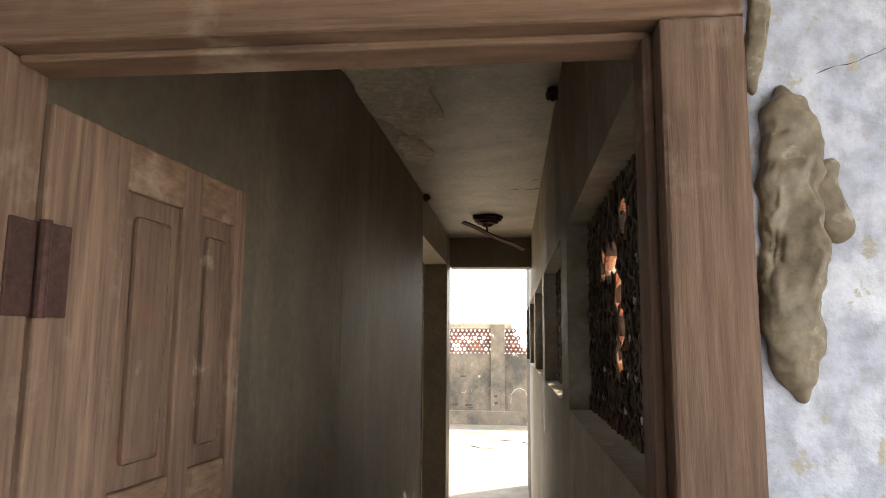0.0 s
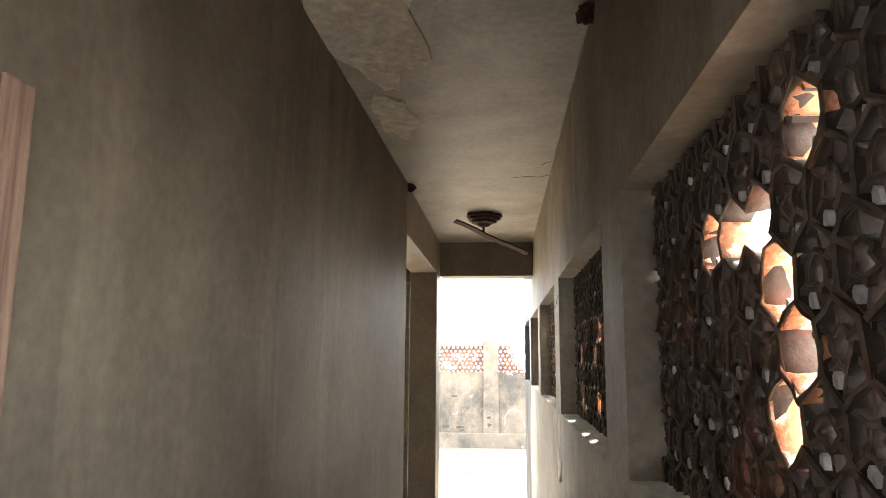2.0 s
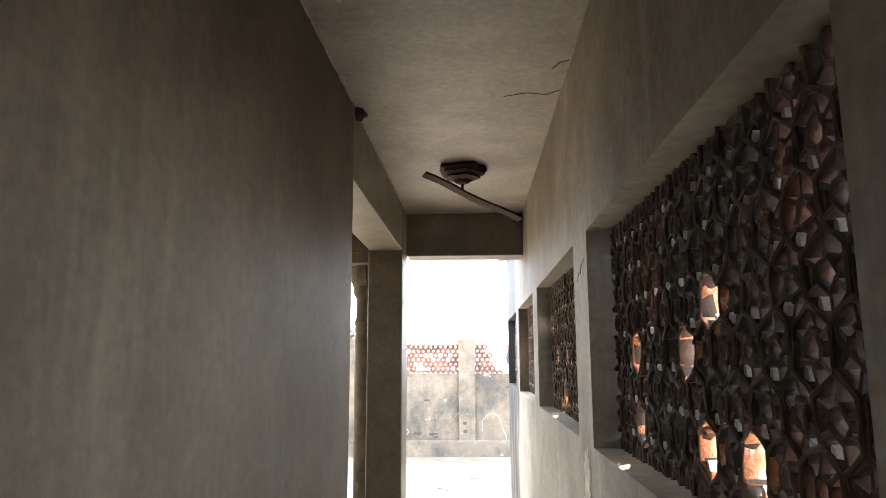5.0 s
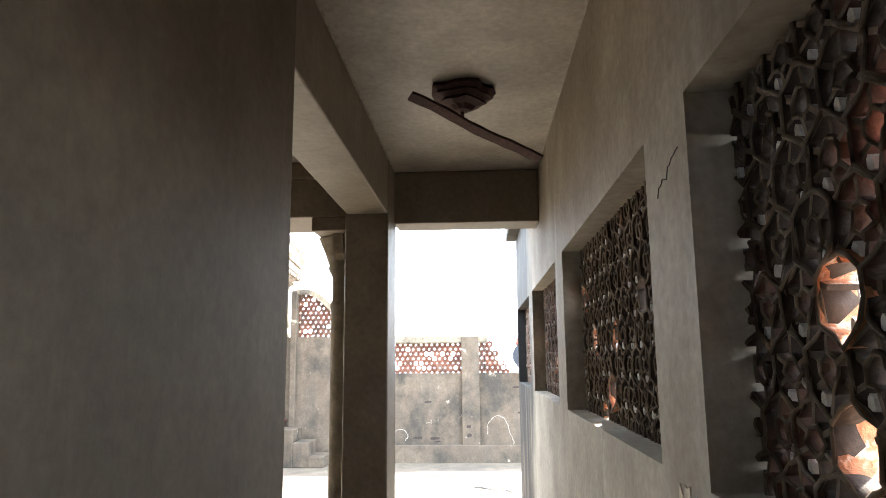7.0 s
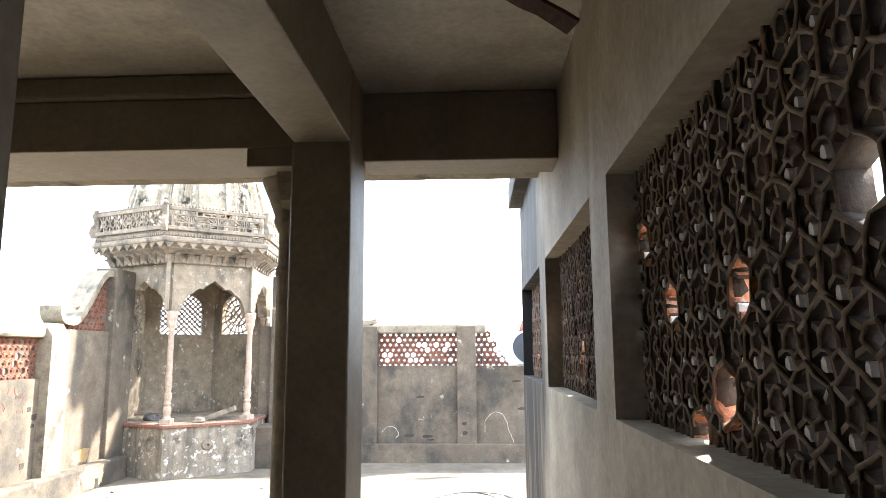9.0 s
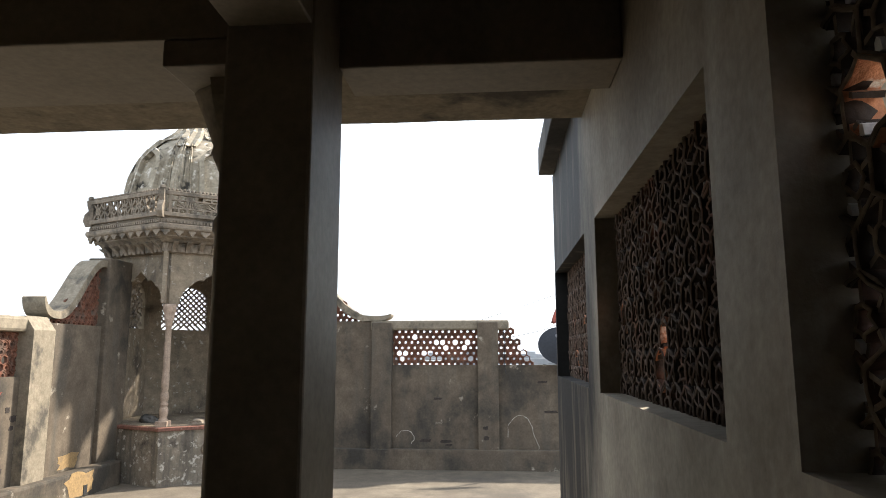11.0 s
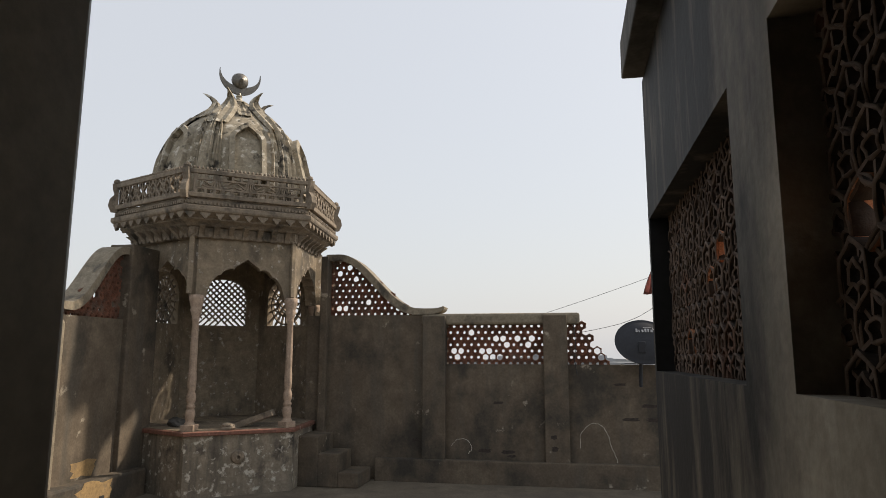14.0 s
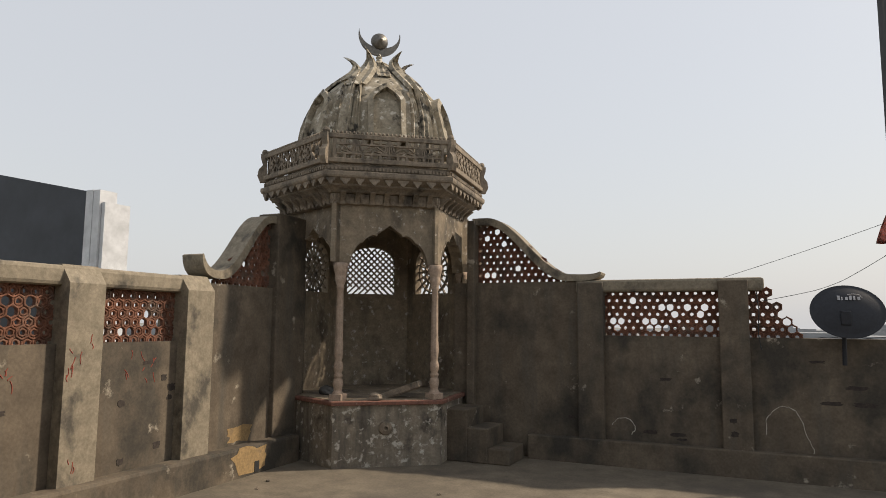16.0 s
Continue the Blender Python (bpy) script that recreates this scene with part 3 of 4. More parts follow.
def cusped(a, spring, rise):
    """Points of a cusped arch from the left springing to the right."""
    out = []
    n = 48
    for i in range(n + 1):
        s = -1 + 2 * i / n
        q = abs(s)
        z = spring + rise * (1 - q ** 2.6) ** 0.62 * (0.80 + 0.20 * max(0, 1 - q / 0.33) ** 1.4 / 1.0)
        ph = (q * 3.0) % 1.0 if q > 0.33 else 0.5
        z -= 0.055 * rise * (abs(2 * ph - 1) ** 3) * (1 if q > 0.30 and q < 0.97 else 0)
        out.append((s * a, z))
    return out


def arched_wall(b, m, half, z0, z1, arch, w0, w1):
    """A wall from w0 to w1 across, cut out below an arch; legs go down to z0."""
    pts = [(-half, z0), (-half, z1)] + [(half, z1), (half, z0)] + [(arch[-1][0], z0)] + arch[::-1] + [(arch[0][0], z0)]
    cols = [(-half, z0)] + arch + [(half, z0)]
    fr, bk = [], []
    for u, z in cols:
        fr.append((b.verts.new(m @ Vector((w1, u, z))), b.verts.new(m @ Vector((w1, u, z1)))))
        bk.append((b.verts.new(m @ Vector((w0, u, z))), b.verts.new(m @ Vector((w0, u, z1)))))
    for i in range(len(cols) - 1):
        b.faces.new((fr[i][0], fr[i + 1][0], fr[i + 1][1], fr[i][1]))
        b.faces.new((bk[i][0], bk[i][1], bk[i + 1][1], bk[i + 1][0]))
        b.faces.new((fr[i][0], bk[i][0], bk[i + 1][0], fr[i + 1][0]))
        b.faces.new((fr[i][1], fr[i + 1][1], bk[i + 1][1], bk[i][1]))
    for e in (0, -1):
        b.faces.new((fr[e][0], fr[e][1], bk[e][1], bk[e][0]))


AP = 1.10 * 0.866                 # from the middle to a face of the walls
for k in (-1, 0, 1):
    bm = bmesh.new()
    arched_wall(bm, face(k), 0.575, 2.24, 2.97, cusped(0.455, 2.25, 0.46), AP - 0.10, AP + 0.035)
    part("arch_wall", bm, M_PAV, pavilion, "cusped plaster arch between columns")
    # raised cusped edging on the outside
    bm = bmesh.new()
    edge = cusped(0.455, 2.25, 0.46)
    for (u0, q0), (u1, q1) in zip(edge, edge[1:]):
        vs = [bm.verts.new(face(k) @ Vector((AP + w, u, z + dz))) for u, z in ((u0, q0), (u1, q1)) for w, dz in ((0.036, -0.003), (0.047, -0.003), (0.047, 0.016), (0.036, 0.02))]
        for i in range(3):
            bm.faces.new((vs[i], vs[i + 1], vs[i + 5], vs[i + 4]))
    part("arch_edging", bm, M_PAV, pavilion)

for k in (2, 3, 4):
    m = face(k)
    bm = bmesh.new()
    box(bm, AP - 0.05, -0.62, PLINTH - 0.01, AP + 0.06, 0.62, 1.99, m=m)
    vault = [(-0.34, 1.99)] + [(0.34 * math.sin(t), 2.36 + 0.30 * math.cos(t) ** 0.8) for t in [math.pi / 2 * (i / 10 - 1) for i in range(0, 11)]] + \
            [(0.34 * math.sin(t), 2.36 + 0.30 * math.cos(t) ** 0.8) for t in [math.pi / 2 * i / 10 for i in range(1, 11)]] + [(0.34, 1.99)]
    arched_wall(bm, m, 0.62, 1.99, 2.97, vault[1:-1], AP - 0.05, AP + 0.06)
    box(bm, AP - 0.05, -0.62, 1.99, AP + 0.06, -0.34, 2.37, m=m)
    box(bm, AP - 0.05, 0.34, 1.99, AP + 0.06, 0.62, 2.37, m=m)
    wall = part("back_wall", bm, M_PAV, pavilion, "stained plaster back wall with a latticed window")
    bm = bmesh.new()
    if k == 3:                    # diamond lattice
        for i in range(-13, 14):
            for s in (-1, 1):
                c = i * 0.085
                mm = m @ pose(AP, c, 2.33, s * 45, 0, 0)
                zz = 0.62 - abs(c) * 0.55
                if zz > 0:
                    box(bm, -0.02, -0.011, -zz, 0.02, 0.011, zz, m=mm)
    else:                         # radiating petals round a fretted middle
        for i in range(20):
            mm = m @ pose(AP, 0, 2.30, i * 18, 0, 0)
            box(bm, -0.015, -0.009, 0.17, 0.015, 0.009, 0.47, m=mm)
        for rad in (0.17, 0.29):
            for i in range(24):
                mm = m @ pose(AP, 0, 2.30, i * 15, 0, 0)
                box(bm, -0.021, -rad * 0.14, rad - 0.010, 0.021, rad * 0.14, rad + 0.010, m=mm)
        for c in (-0.085, 0.0, 0.085):
            box(bm, -0.021, c - 0.009, -0.17, 0.021, c + 0.009, 0.17, m=m @ pose(AP, 0, 2.30, 45, 0, 0))
            box(bm, -0.019, -0.17, c - 0.009, 0.019, 0.17, c + 0.009, m=m @ pose(AP, 0, 2.30, 45, 0, 0))
    part("window_lattice", bm, M_STONE, wall, "pierced stone lattice")

bm = bmesh.new()
lathe(bm, [(1.11, 2.955), (1.11, 3.0)], 6, HEXM, turn=HEXT)
part("inner_ceiling", bm, M_PAV, pavilion)
HUB = PAV.copy()
SPREAD = 1.045                    # the cornice and the railing sit a little off the middle
PAV = PAV + Vector((-0.05, -0.02, 0))
HEXM = Matrix.Translation(PAV) @ Matrix.Diagonal((SPREAD, SPREAD, 1, 1))
bm = bmesh.new()
lathe(bm, [(1.12, 2.93), (1.15, 2.94), (1.15, 2.98), (1.13, 2.99), (1.13, 3.05), (1.20, 3.06), (1.24, 3.09), (1.30, 3.12), (1.30, 3.14), (1.40, 3.20), (1.41, 3.22), (1.41, 3.26),
           (1.36, 3.28), (1.36, 3.33), (1.34, 3.36), (0.3, 3.37)], 6, HEXM, turn=HEXT)
cornice = part("cornice", bm, M_STONE, pavilion, "deep moulded stone cornice")
SIDE = 1.41
for k in range(6):
    m = face(k)
    ap = 1.40 * 0.866
    bm = bmesh.new()
    n = 9
    for i in range(n):            # hanging fringe
        u = -SIDE / 2 + SIDE * (i + 0.5) / n
        h = SIDE / n * (0.33 + 0.05 * math.sin(i * 2.7 + k))
        pts = [(u - h, 3.20), (u + h, 3.20), (u + h * 0.95, 3.165), (u + h * 0.5, 3.15), (u + h * 0.45, 3.135), (u, 3.115), (u - h * 0.45, 3.135), (u - h * 0.5, 3.15), (u - h * 0.95, 3.165)]
        mm = m @ Matrix(((0, 0, 1, ap - 0.045), (1, 0, 0, 0), (0, 1, 0, 0), (0, 0, 0, 1)))
        prism(bm, pts, 0.03, mm)
    tagged(part("cornice_fringe", bm, M_STONE, cornice), kind="stuff")
    for i in range(7):            # leafy corbels under the cornice
        u = -0.56 + 1.12 * (i + 0.5) / 7
        b = bmesh.new()
        pts = [(0, 2.92), (0.03, 2.93), (0.045, 2.97), (0.09, 3.01), (0.14, 3.045), (0.15, 3.06), (0, 3.06)]
        prism(b, pts, 0.055, m @ Matrix(((1, 0, 0, 1.13 * 0.866), (0, 0, 1, u - 0.0275), (0, 1, 0, 0), (0, 0, 0, 1))))
        prism(b, [(0.03, 2.945), (0.055, 2.975), (0.10, 3.02), (0.155, 3.05), (0, 3.05)], 0.016, m @ Matrix(((1, 0, 0, 1.13 * 0.866), (0, 0, 1, u - 0.008), (0, 1, 0, 0), (0, 0, 0, 1))))
        part("corbel", b, M_STONE, cornice)
    bm = bmesh.new()
    for i in range(8):            # hanging tongues between them
        u = -0.56 + 1.12 * i / 7
        prism(bm, [(u - 0.05, 3.05), (u + 0.05, 3.05), (u + 0.045, 2.97), (u, 2.93), (u - 0.045, 2.97)], 0.025, m @ Matrix(((0, 0, 1, 1.135 * 0.866), (1, 0, 0, 0), (0, 1, 0, 0), (0, 0, 0, 1))))
    tagged(part("tongue_band", bm, M_STONE, cornice), kind="stuff")
    bm = bmesh.new()              # corner strip of the wall below
    p = spot(1.135, PAV_A + 60 * k)
    if k in (0, 1, 2, 5):
        box(bm, -0.02, -0.028, 2.27, 0.015, 0.028, 2.94, bevel=0.004, m=Matrix.Translation((p.x, p.y, 0)) @ Matrix.Rotation(radians(PAV_A + 60 * k), 4, "Z"))
        part("corner_strip", bm, M_PAV, pavilion)
    else:
        bm.free()
    bm = bmesh.new()
    n = 34
    for i in range(n):            # small dentils
        u = -0.67 + 1.34 * (i + 0.5) / n
        box(bm, 1.36 * 0.866, u - 0.011, 3.285, 1.36 * 0.866 + 0.022, u + 0.011, 3.32, m=m)
    tagged(part("dentil_band", bm, M_STONE, cornice), kind="stuff")


def railing(k):
    m = face(k)
    ap = 1.36 * 0.866
    half = 1.36 / 2
    b = bmesh.new()
    box(b, ap - 0.025, -half, 3.645, ap + 0.025, half, 3.70, bevel=0.008, m=m)
    box(b, ap - 0.025, -half, 3.365, ap + 0.03, half, 3.42, bevel=0.008, m=m)
    rail = part("railing", b, M_STONE, pavilion, "pierced stone railing panel with beaded top")
    b = bmesh.new()
    for i in range(30):
        u = -half + 2 * half * (i + 0.5) / 30
        lathe(b, [(0.008, -0.018), (0.018, -0.006), (0.018, 0.008), (0.006, 0.02)], 6, m @ Matrix.Translation((ap, u, 3.715)))
    tagged(part("bead_band", b, M_STONE, rail), kind="stuff")
    b = bmesh.new()
    if k % 2 == 0:                # fretted panel with fans
        for z in (3.475, 3.585):
            box(b, ap - 0.015, -half + 0.1, z - 0.010, ap + 0.015, half - 0.1, z + 0.010, m=m)
        for i in range(13):
            u = -half + 0.1 + (2 * half - 0.2) * i / 12
            for z0, z1 in ((3.415, 3.475), (3.585, 3.65)):
                box(b, ap - 0.014, u - 0.014, z0, ap + 0.014, u + 0.014, z1, m=m)
        for c in (-0.36, 0.0, 0.36):
            for i in range(-4, 5):
                box(b, ap - 0.013, -0.007, 0.0, ap + 0.013, 0.007, 0.17, m=m @ pose(0, c, 3.475, i * 19, 0, 0) if abs(i) > 2 else m @ pose(0, c + i * 0.035, 3.475, i * 9, 0, 0))
        for c in (-half + 0.085, half - 0.085):
            box(b, ap - 0.016, c - 0.015, 3.41, ap + 0.016, c + 0.015, 3.65, m=m)
    else:                         # crossed foliage strips
        for i in range(9):
            u = -half + 0.09 + (2 * half - 0.18) * (i + 0.5) / 9
            for s in (-38, 38, 8):
                box(b, ap - 0.013, -0.009, -0.15, ap + 0.013, 0.009, 0.15, m=m @ pose(0, u, 3.533, s, 0, 0))
        for i in range(5):
            u = -half + 0.16 + (2 * half - 0.32) * i / 4
            lathe(b, [(0.05, -0.014), (0.05, 0.014), (0.035, 0.014), (0.035, -0.014)], 12, m @ pose(ap, u, 3.533, 0, 90, 0))
    part("fretwork", b, M_STONE, rail, "pierced fretwork infill")
    # scrolled corner post
    p = spot(1.37, PAV_A + 60 * k)
    b = bmesh.new()
    mm = Matrix.Translation((p.x, p.y, 0)) @ Matrix.Rotation(radians(PAV_A + 60 * k), 4, "Z") @ Matrix(((1, 0, 0, 0), (0, 0, 1, -0.035), (0, 1, 0, 0), (0, 0, 0, 1)))
    prism(b, [(-0.03, 3.34), (0.05, 3.34), (0.085, 3.42), (0.07, 3.50), (0.02, 3.56), (0.045, 3.64), (0.05, 3.70), (-0.03, 3.70)], 0.07, mm)
    lathe(b, [(0.012, 3.69), (0.03, 3.70), (0.042, 3.725), (0.03, 3.755), (0.01, 3.765)], 10, Matrix.Translation((p.x, p.y, 0)))
    part("railing_post", b, M_STONE, rail, "scrolled corner post with a ball")


for k in range(6):
    railing(k)

DOME = [(0.93, 3.36), (0.97, 3.60), (0.965, 3.85), (0.94, 4.05), (0.87, 4.25), (0.77, 4.43), (0.64, 4.58), (0.50, 4.71), (0.38, 4.81), (0.28, 4.89), (0.17, 4.97), (0.10, 5.02)]
SPREAD = 1.0
HEXM = Matrix.Translation(PAV)


def dome_r(z):
    for (r0, z0), (r1, z1) in zip(DOME, DOME[1:]):
        if z0 <= z <= z1:
            return r0 + (r1 - r0) * (z - z0) / (z1 - z0)
    return 0.1


bm = bmesh.new()
prof = [(dome_r(3.36 + i * (5.02 - 3.36) / 30), 3.36 + i * (5.02 - 3.36) / 30) for i in range(31)]
lathe(bm, prof, 72, HEXM, wobble=lambda a, z: 0.975 + 0.03 * abs(math.cos(3 * (a - HEXT))) ** 0.6)
dome = smooth(part("dome", bm, M_DOME, pavilion, "ribbed lotus dome with peeling limewash and black mould"))


def leaf(b, deg, z0, z1, width, lift, curl, thick=0.03, n=12):
    """A pointed petal laid on the dome, its tip curling outwards."""
    rows = []
    for i in range(n + 1):
        s = i / n
        z = z0 + (z1 - z0) * s
        w = width * (math.sin(math.pi * min(0.5 + s * 0.5, 1.0)) ** 0.8) * (0.75 + 0.5 * s * (1 - s) * 2)
        r = dome_r(min(z, 5.0)) + lift + curl * max(0, s - 0.55) ** 2 * 5
        row = []
        for t, h in ((-1, 0), (-0.8, thick * 0.9), (-0.35, thick * 0.45), (0, thick), (0.35, thick * 0.45), (0.8, thick * 0.9), (1, 0)):
            q = spot(r + h, deg)
            side = Vector((-math.sin(radians(deg)), math.cos(radians(deg)), 0))
            bend = (w * t) ** 2 / (2 * max(r, 0.3))
            q = spot(r + h - bend, deg) + side * (w * t)
            row.append(b.verts.new((q.x, q.y, z)))
        rows.append(row)
    for a, c in zip(rows, rows[1:]):
        for i in range(6):
            b.faces.new((a[i], a[i + 1], c[i + 1], c[i]))
        b.faces.new((a[6], a[0], c[0], c[6]))
    b.faces.new(rows[0])


for k in range(6):
    deg = PAV_A + 60 * k
    for d, w, z1 in ((0, 0.10, 4.72), (-8, 0.075, 4.52), (8, 0.075, 4.52)):
        bm = bmesh.new()
        leaf(bm, deg + d, 3.45, z1, w, 0.005 if d else 0.03, 0.05, thick=0.045)
        part("petal", bm, M_DOME, dome)
    bm = bmesh.new()
    leaf(bm, deg + 2, 4.48, 5.08, 0.18, 0.03, 0.26, thick=0.06)
    part("flame_petal", bm, M_DOME, dome, "upright flame-shaped petal")
    # niche
    m = face(k) @ pose(0.975, 0, 3.82, 0, -14.5, 0)
    bm = bmesh.new()
    arch = [(0.165 * s, 0.42 + 0.17 * (1 - abs(s)) ** 0.62) for s in [i / 10 - 1 for i in range(21)]]
    out = [(0.225 * s, 0.43 + 0.24 * (1 - abs(s)) ** 0.62) for s in [i / 10 - 1 for i in range(21)]]
    ring_o = [(-0.225, -0.15)] + out + [(0.225, -0.15)]
    ring_i = [(-0.165, -0.15)] + arch + [(0.165, -0.15)]
    v = [[bm.verts.new(m @ Vector((w, u, z))) for u, z in rr] for rr, w in ((ring_o, -0.20), (ring_o, 0.05), (ring_i, 0.07), (ring_i, -0.03))]
    for a, c in zip(v, v[1:]):
        for i in range(len(a) - 1):
            bm.faces.new((a[i], a[i + 1], c[i + 1], c[i]))
    part("niche_frame", bm, M_DOME, dome, "raised pointed niche frame")
    bm = bmesh.new()
    prism(bm, ring_i, 0.05, m @ Matrix(((0, 0, 1, -0.065), (1, 0, 0, 0), (0, 1, 0, 0), (0, 0, 0, 1))))
    part("niche_panel", bm, M_NICHE, dome, "smooth plaster niche panel")

bm = bmesh.new()
for i in range(6):
    deg = PAV_A + 30 + 60 * i
    leaf(bm, deg, 4.66, 4.93, 0.12, 0.0, 0.10, thick=0.04)
lathe(bm, [(0.13, 4.95), (0.15, 5.0), (0.11, 5.03), (0.05, 5.06), (0.035, 5.1), (0.045, 5.12), (0.03, 5.14)], 14, HEXM)
part("dome_crown", bm, M_DOME, dome)
# crescent finial, facing the terrace
bm = bmesh.new()
TURN_F = Matrix.Translation(PAV) @ Matrix.Rotation(radians(PAV_A + 36), 4, "Z")
co, ci = [], []
for i in range(25):
    t = radians(-90 + (i / 24 - 0.5) * 205)
    co.append((0.285 * math.cos(t), 5.43 + 0.285 * math.sin(t)))
    r = 0.285 - 0.115 * math.cos((i / 24 - 0.5) * math.pi) ** 1.3
    ci.append((r * math.cos(t), 5.43 + 0.285 * math.sin(t) * r / 0.285))
prism(bm, co + ci[::-1][1:-1], 0.035, TURN_F @ Matrix(((0, 0, 1, -0.017), (1, 0, 0, 0), (0, 1, 0, 0), (0, 0, 0, 1))))
lathe(bm, [(0.035, 5.10), (0.022, 5.13), (0.03, 5.145), (0.02, 5.17)], 10, HEXM)
finial = part("crescent_finial", bm, M_METAL, pavilion, "tarnished metal crescent finial")
bm = bmesh.new()
lathe(bm, [(0.03, -0.085), (0.09, -0.05), (0.118, 0.0), (0.10, 0.05), (0.06, 0.07), (0.03, 0.08), (0.02, 0.105), (0.004, 0.115)], 24, TURN_F @ pose(0, 0, 5.345, 0, 90, 0))
smooth(part("finial_ball", bm, M_METAL, finial, "domed metal boss"))

PAV = HUB
HEXM = Matrix.Translation(PAV)
# steps beside the plinth
for i, (x0, x1, z1) in enumerate(((-2.508, -2.243, 0.175), (-2.760, -2.503, 0.391), (-3.12, -2.754, 0.592))):
    structure("step", box_mesh(x0, 13.775 - 0.004 * i, 0.0, x1, FAR_Y - 0.121 + 0.002 * i, z1, bevel=0.014), M_OUT, "worn cement step up to the pavilion", "step")

# ---- door ----
FRAME_Y0, FRAME_Y1 = 0.735, 0.835
door_frame = base("door_frame", pose(0.2, 0.66, Z_F), "weathered reddish wooden door frame with cracked paint", "door frame", kind="structure")
JL, JR, JH = -0.256, 0.600, 2.105
bm = bmesh.new()
box(bm, JR, FRAME_Y0, Z_F, JR + 0.10, FRAME_Y1, JH, bevel=0.006)
box(bm, JR - 0.014, FRAME_Y0 + 0.035, Z_F, JR, FRAME_Y1, JH, bevel=0.004)
part("jamb", bm, M_WOOD, door_frame)
bm = bmesh.new()
box(bm, JL - 0.10, FRAME_Y0, Z_F, JL, FRAME_Y1, JH, bevel=0.006)
part("jamb", bm, M_WOOD, door_frame)
bm = bmesh.new()
box(bm, JL - 0.10, FRAME_Y0, JH, JR + 0.10, FRAME_Y1, JH + 0.11, bevel=0.006)
box(bm, JL, FRAME_Y0 + 0.035, JH - 0.012, JR, FRAME_Y1, JH, bevel=0.004)
part("head", bm, M_WOODX, door_frame)

# the leaf stands open along the west wall; local x runs from the hinge, y is the thickness, z up
LEAF = pose(-0.283, 0.842, Z_F + 0.02, 0, 0, 85.6)
door = base("door_1", LEAF, "weathered panelled wooden door leaf, standing open against the wall", "door", kind="structure")
LW, LH, LT = 0.62, 1.96, 0.035


def leaf_part(name, x0, z0, x1, z1, y0, y1, material, bevel=0.005):
    return part(name, box_mesh(x0, y0, z0, x1, y1, z1, bevel=bevel), material, door, local=True)


for x0, x1 in ((0, 0.185), (0.36, 0.425), (0.57, LW)):
    leaf_part("stile", x0, 0, x1, LH, -LT, 0, M_WOOD)
for z0, z1 in ((0, 0.2), (0.70, 0.80), (1.25, 1.36), (1.87, LH)):
    leaf_part("rail", 0.185, z0, 0.36, z1, -LT + 0.001, -0.001, M_WOODX)
    leaf_part("rail", 0.425, z0, 0.57, z1, -LT + 0.001, -0.001, M_WOODX)
for x0, x1 in ((0.185, 0.36), (0.425, 0.57)):
    for z0, z1 in ((0.2, 0.70), (0.80, 1.25), (1.36, 1.87)):
        leaf_part("panel", x0 - 0.004, z0 - 0.004, x1 + 0.004, z1 + 0.004, -0.022, -0.010, M_WOODR, 0)
        leaf_part("panel_field", x0 + 0.035, z0 + 0.04, x1 - 0.035, z1 - 0.04, -0.033, -0.021, M_WOODR, 0.009)
for z in (0.35, 1.712):
    hinge = part("hinge", box_mesh(0.0, -0.042, z - 0.068, 0.05, -0.0345, z + 0.068, bevel=0.002), M_RUST, door, "rusty iron butt hinge", local=True)
    bm = bmesh.new()
    lathe(bm, [(0.009, z - 0.07), (0.009, z + 0.07)], 10, Matrix.Translation((-0.004, -0.042, 0)))
    part("hinge_pin", bm, M_RUST, hinge, local=True)
    part("hinge_plate", box_mesh(JL - 0.001, 0.778, Z_F + 0.02 + z - 0.068, JL + 0.005, 0.833, Z_F + 0.02 + z + 0.068, bevel=0.002), M_RUST, hinge)

# cement daubed round the frame
def daub(name, cx, cz, hx, hy, hz, seed, label, ragged=1.0):
    b = bmesh.new()
    bmesh.ops.create_icosphere(b, subdivisions=6, radius=1.0)
    for v in b.verts:
        p = v.co.copy()
        e = max(abs(p.x), abs(p.z)) ** 0.35          # squarer than an egg
        w = Vector((hx * p.x, 0.02 * p.y, hz * p.z))
        big = noise.noise(w * 16 + Vector((seed, 0, 0)))
        mid = noise.noise(w * 38 + Vector((0, seed, 0)))
        fine = noise.noise(w * 110 + Vector((0, 0, seed)))
        v.co = Vector((cx + hx * p.x / e * (1 + ragged * (0.30 * big + 0.22 * mid + 0.07 * fine)) + 0.006 * math.sin(p.z * 3.0 + seed),
                       Y_D - hy * max(0, -p.y) ** 0.55 * (1 + 0.55 * big + 0.40 * mid + 0.10 * fine) + 0.01 * max(0, p.y), cz + hz * p.z / e ** 0.6 * (1 + 0.05 * ragged * mid)))
    return smooth(structure(name, b, M_MUD, label, "daub"))


daub("cement_daub", 0.744, 1.835, 0.037, 0.021, 0.185, 0.0, "lumpy smear of hardened mud cement beside the frame")
daub("cement_smear", 0.790, 1.880, 0.020, 0.010, 0.050, 4.0, "thin smear of hardened cement on the limewash")
daub("cement_strip", 0.716, 2.095, 0.013, 0.012, 0.085, 7.0, "strip of cement filling beside the door frame")

# hairline crack in the limewash
bm = bmesh.new()
g = random.Random(12)
tube(bm, [(0.785 + 0.012 * k, Y_D + 0.0008, 2.035 + 0.0042 * k + g.uniform(-0.003, 0.003)) for k in range(14)], [0.0009 + 0.0006 * g.random() for _ in range(14)], 4)
structure("wall_crack", bm, M_WIRE, "thin dark hairline crack in the limewash", "crack")

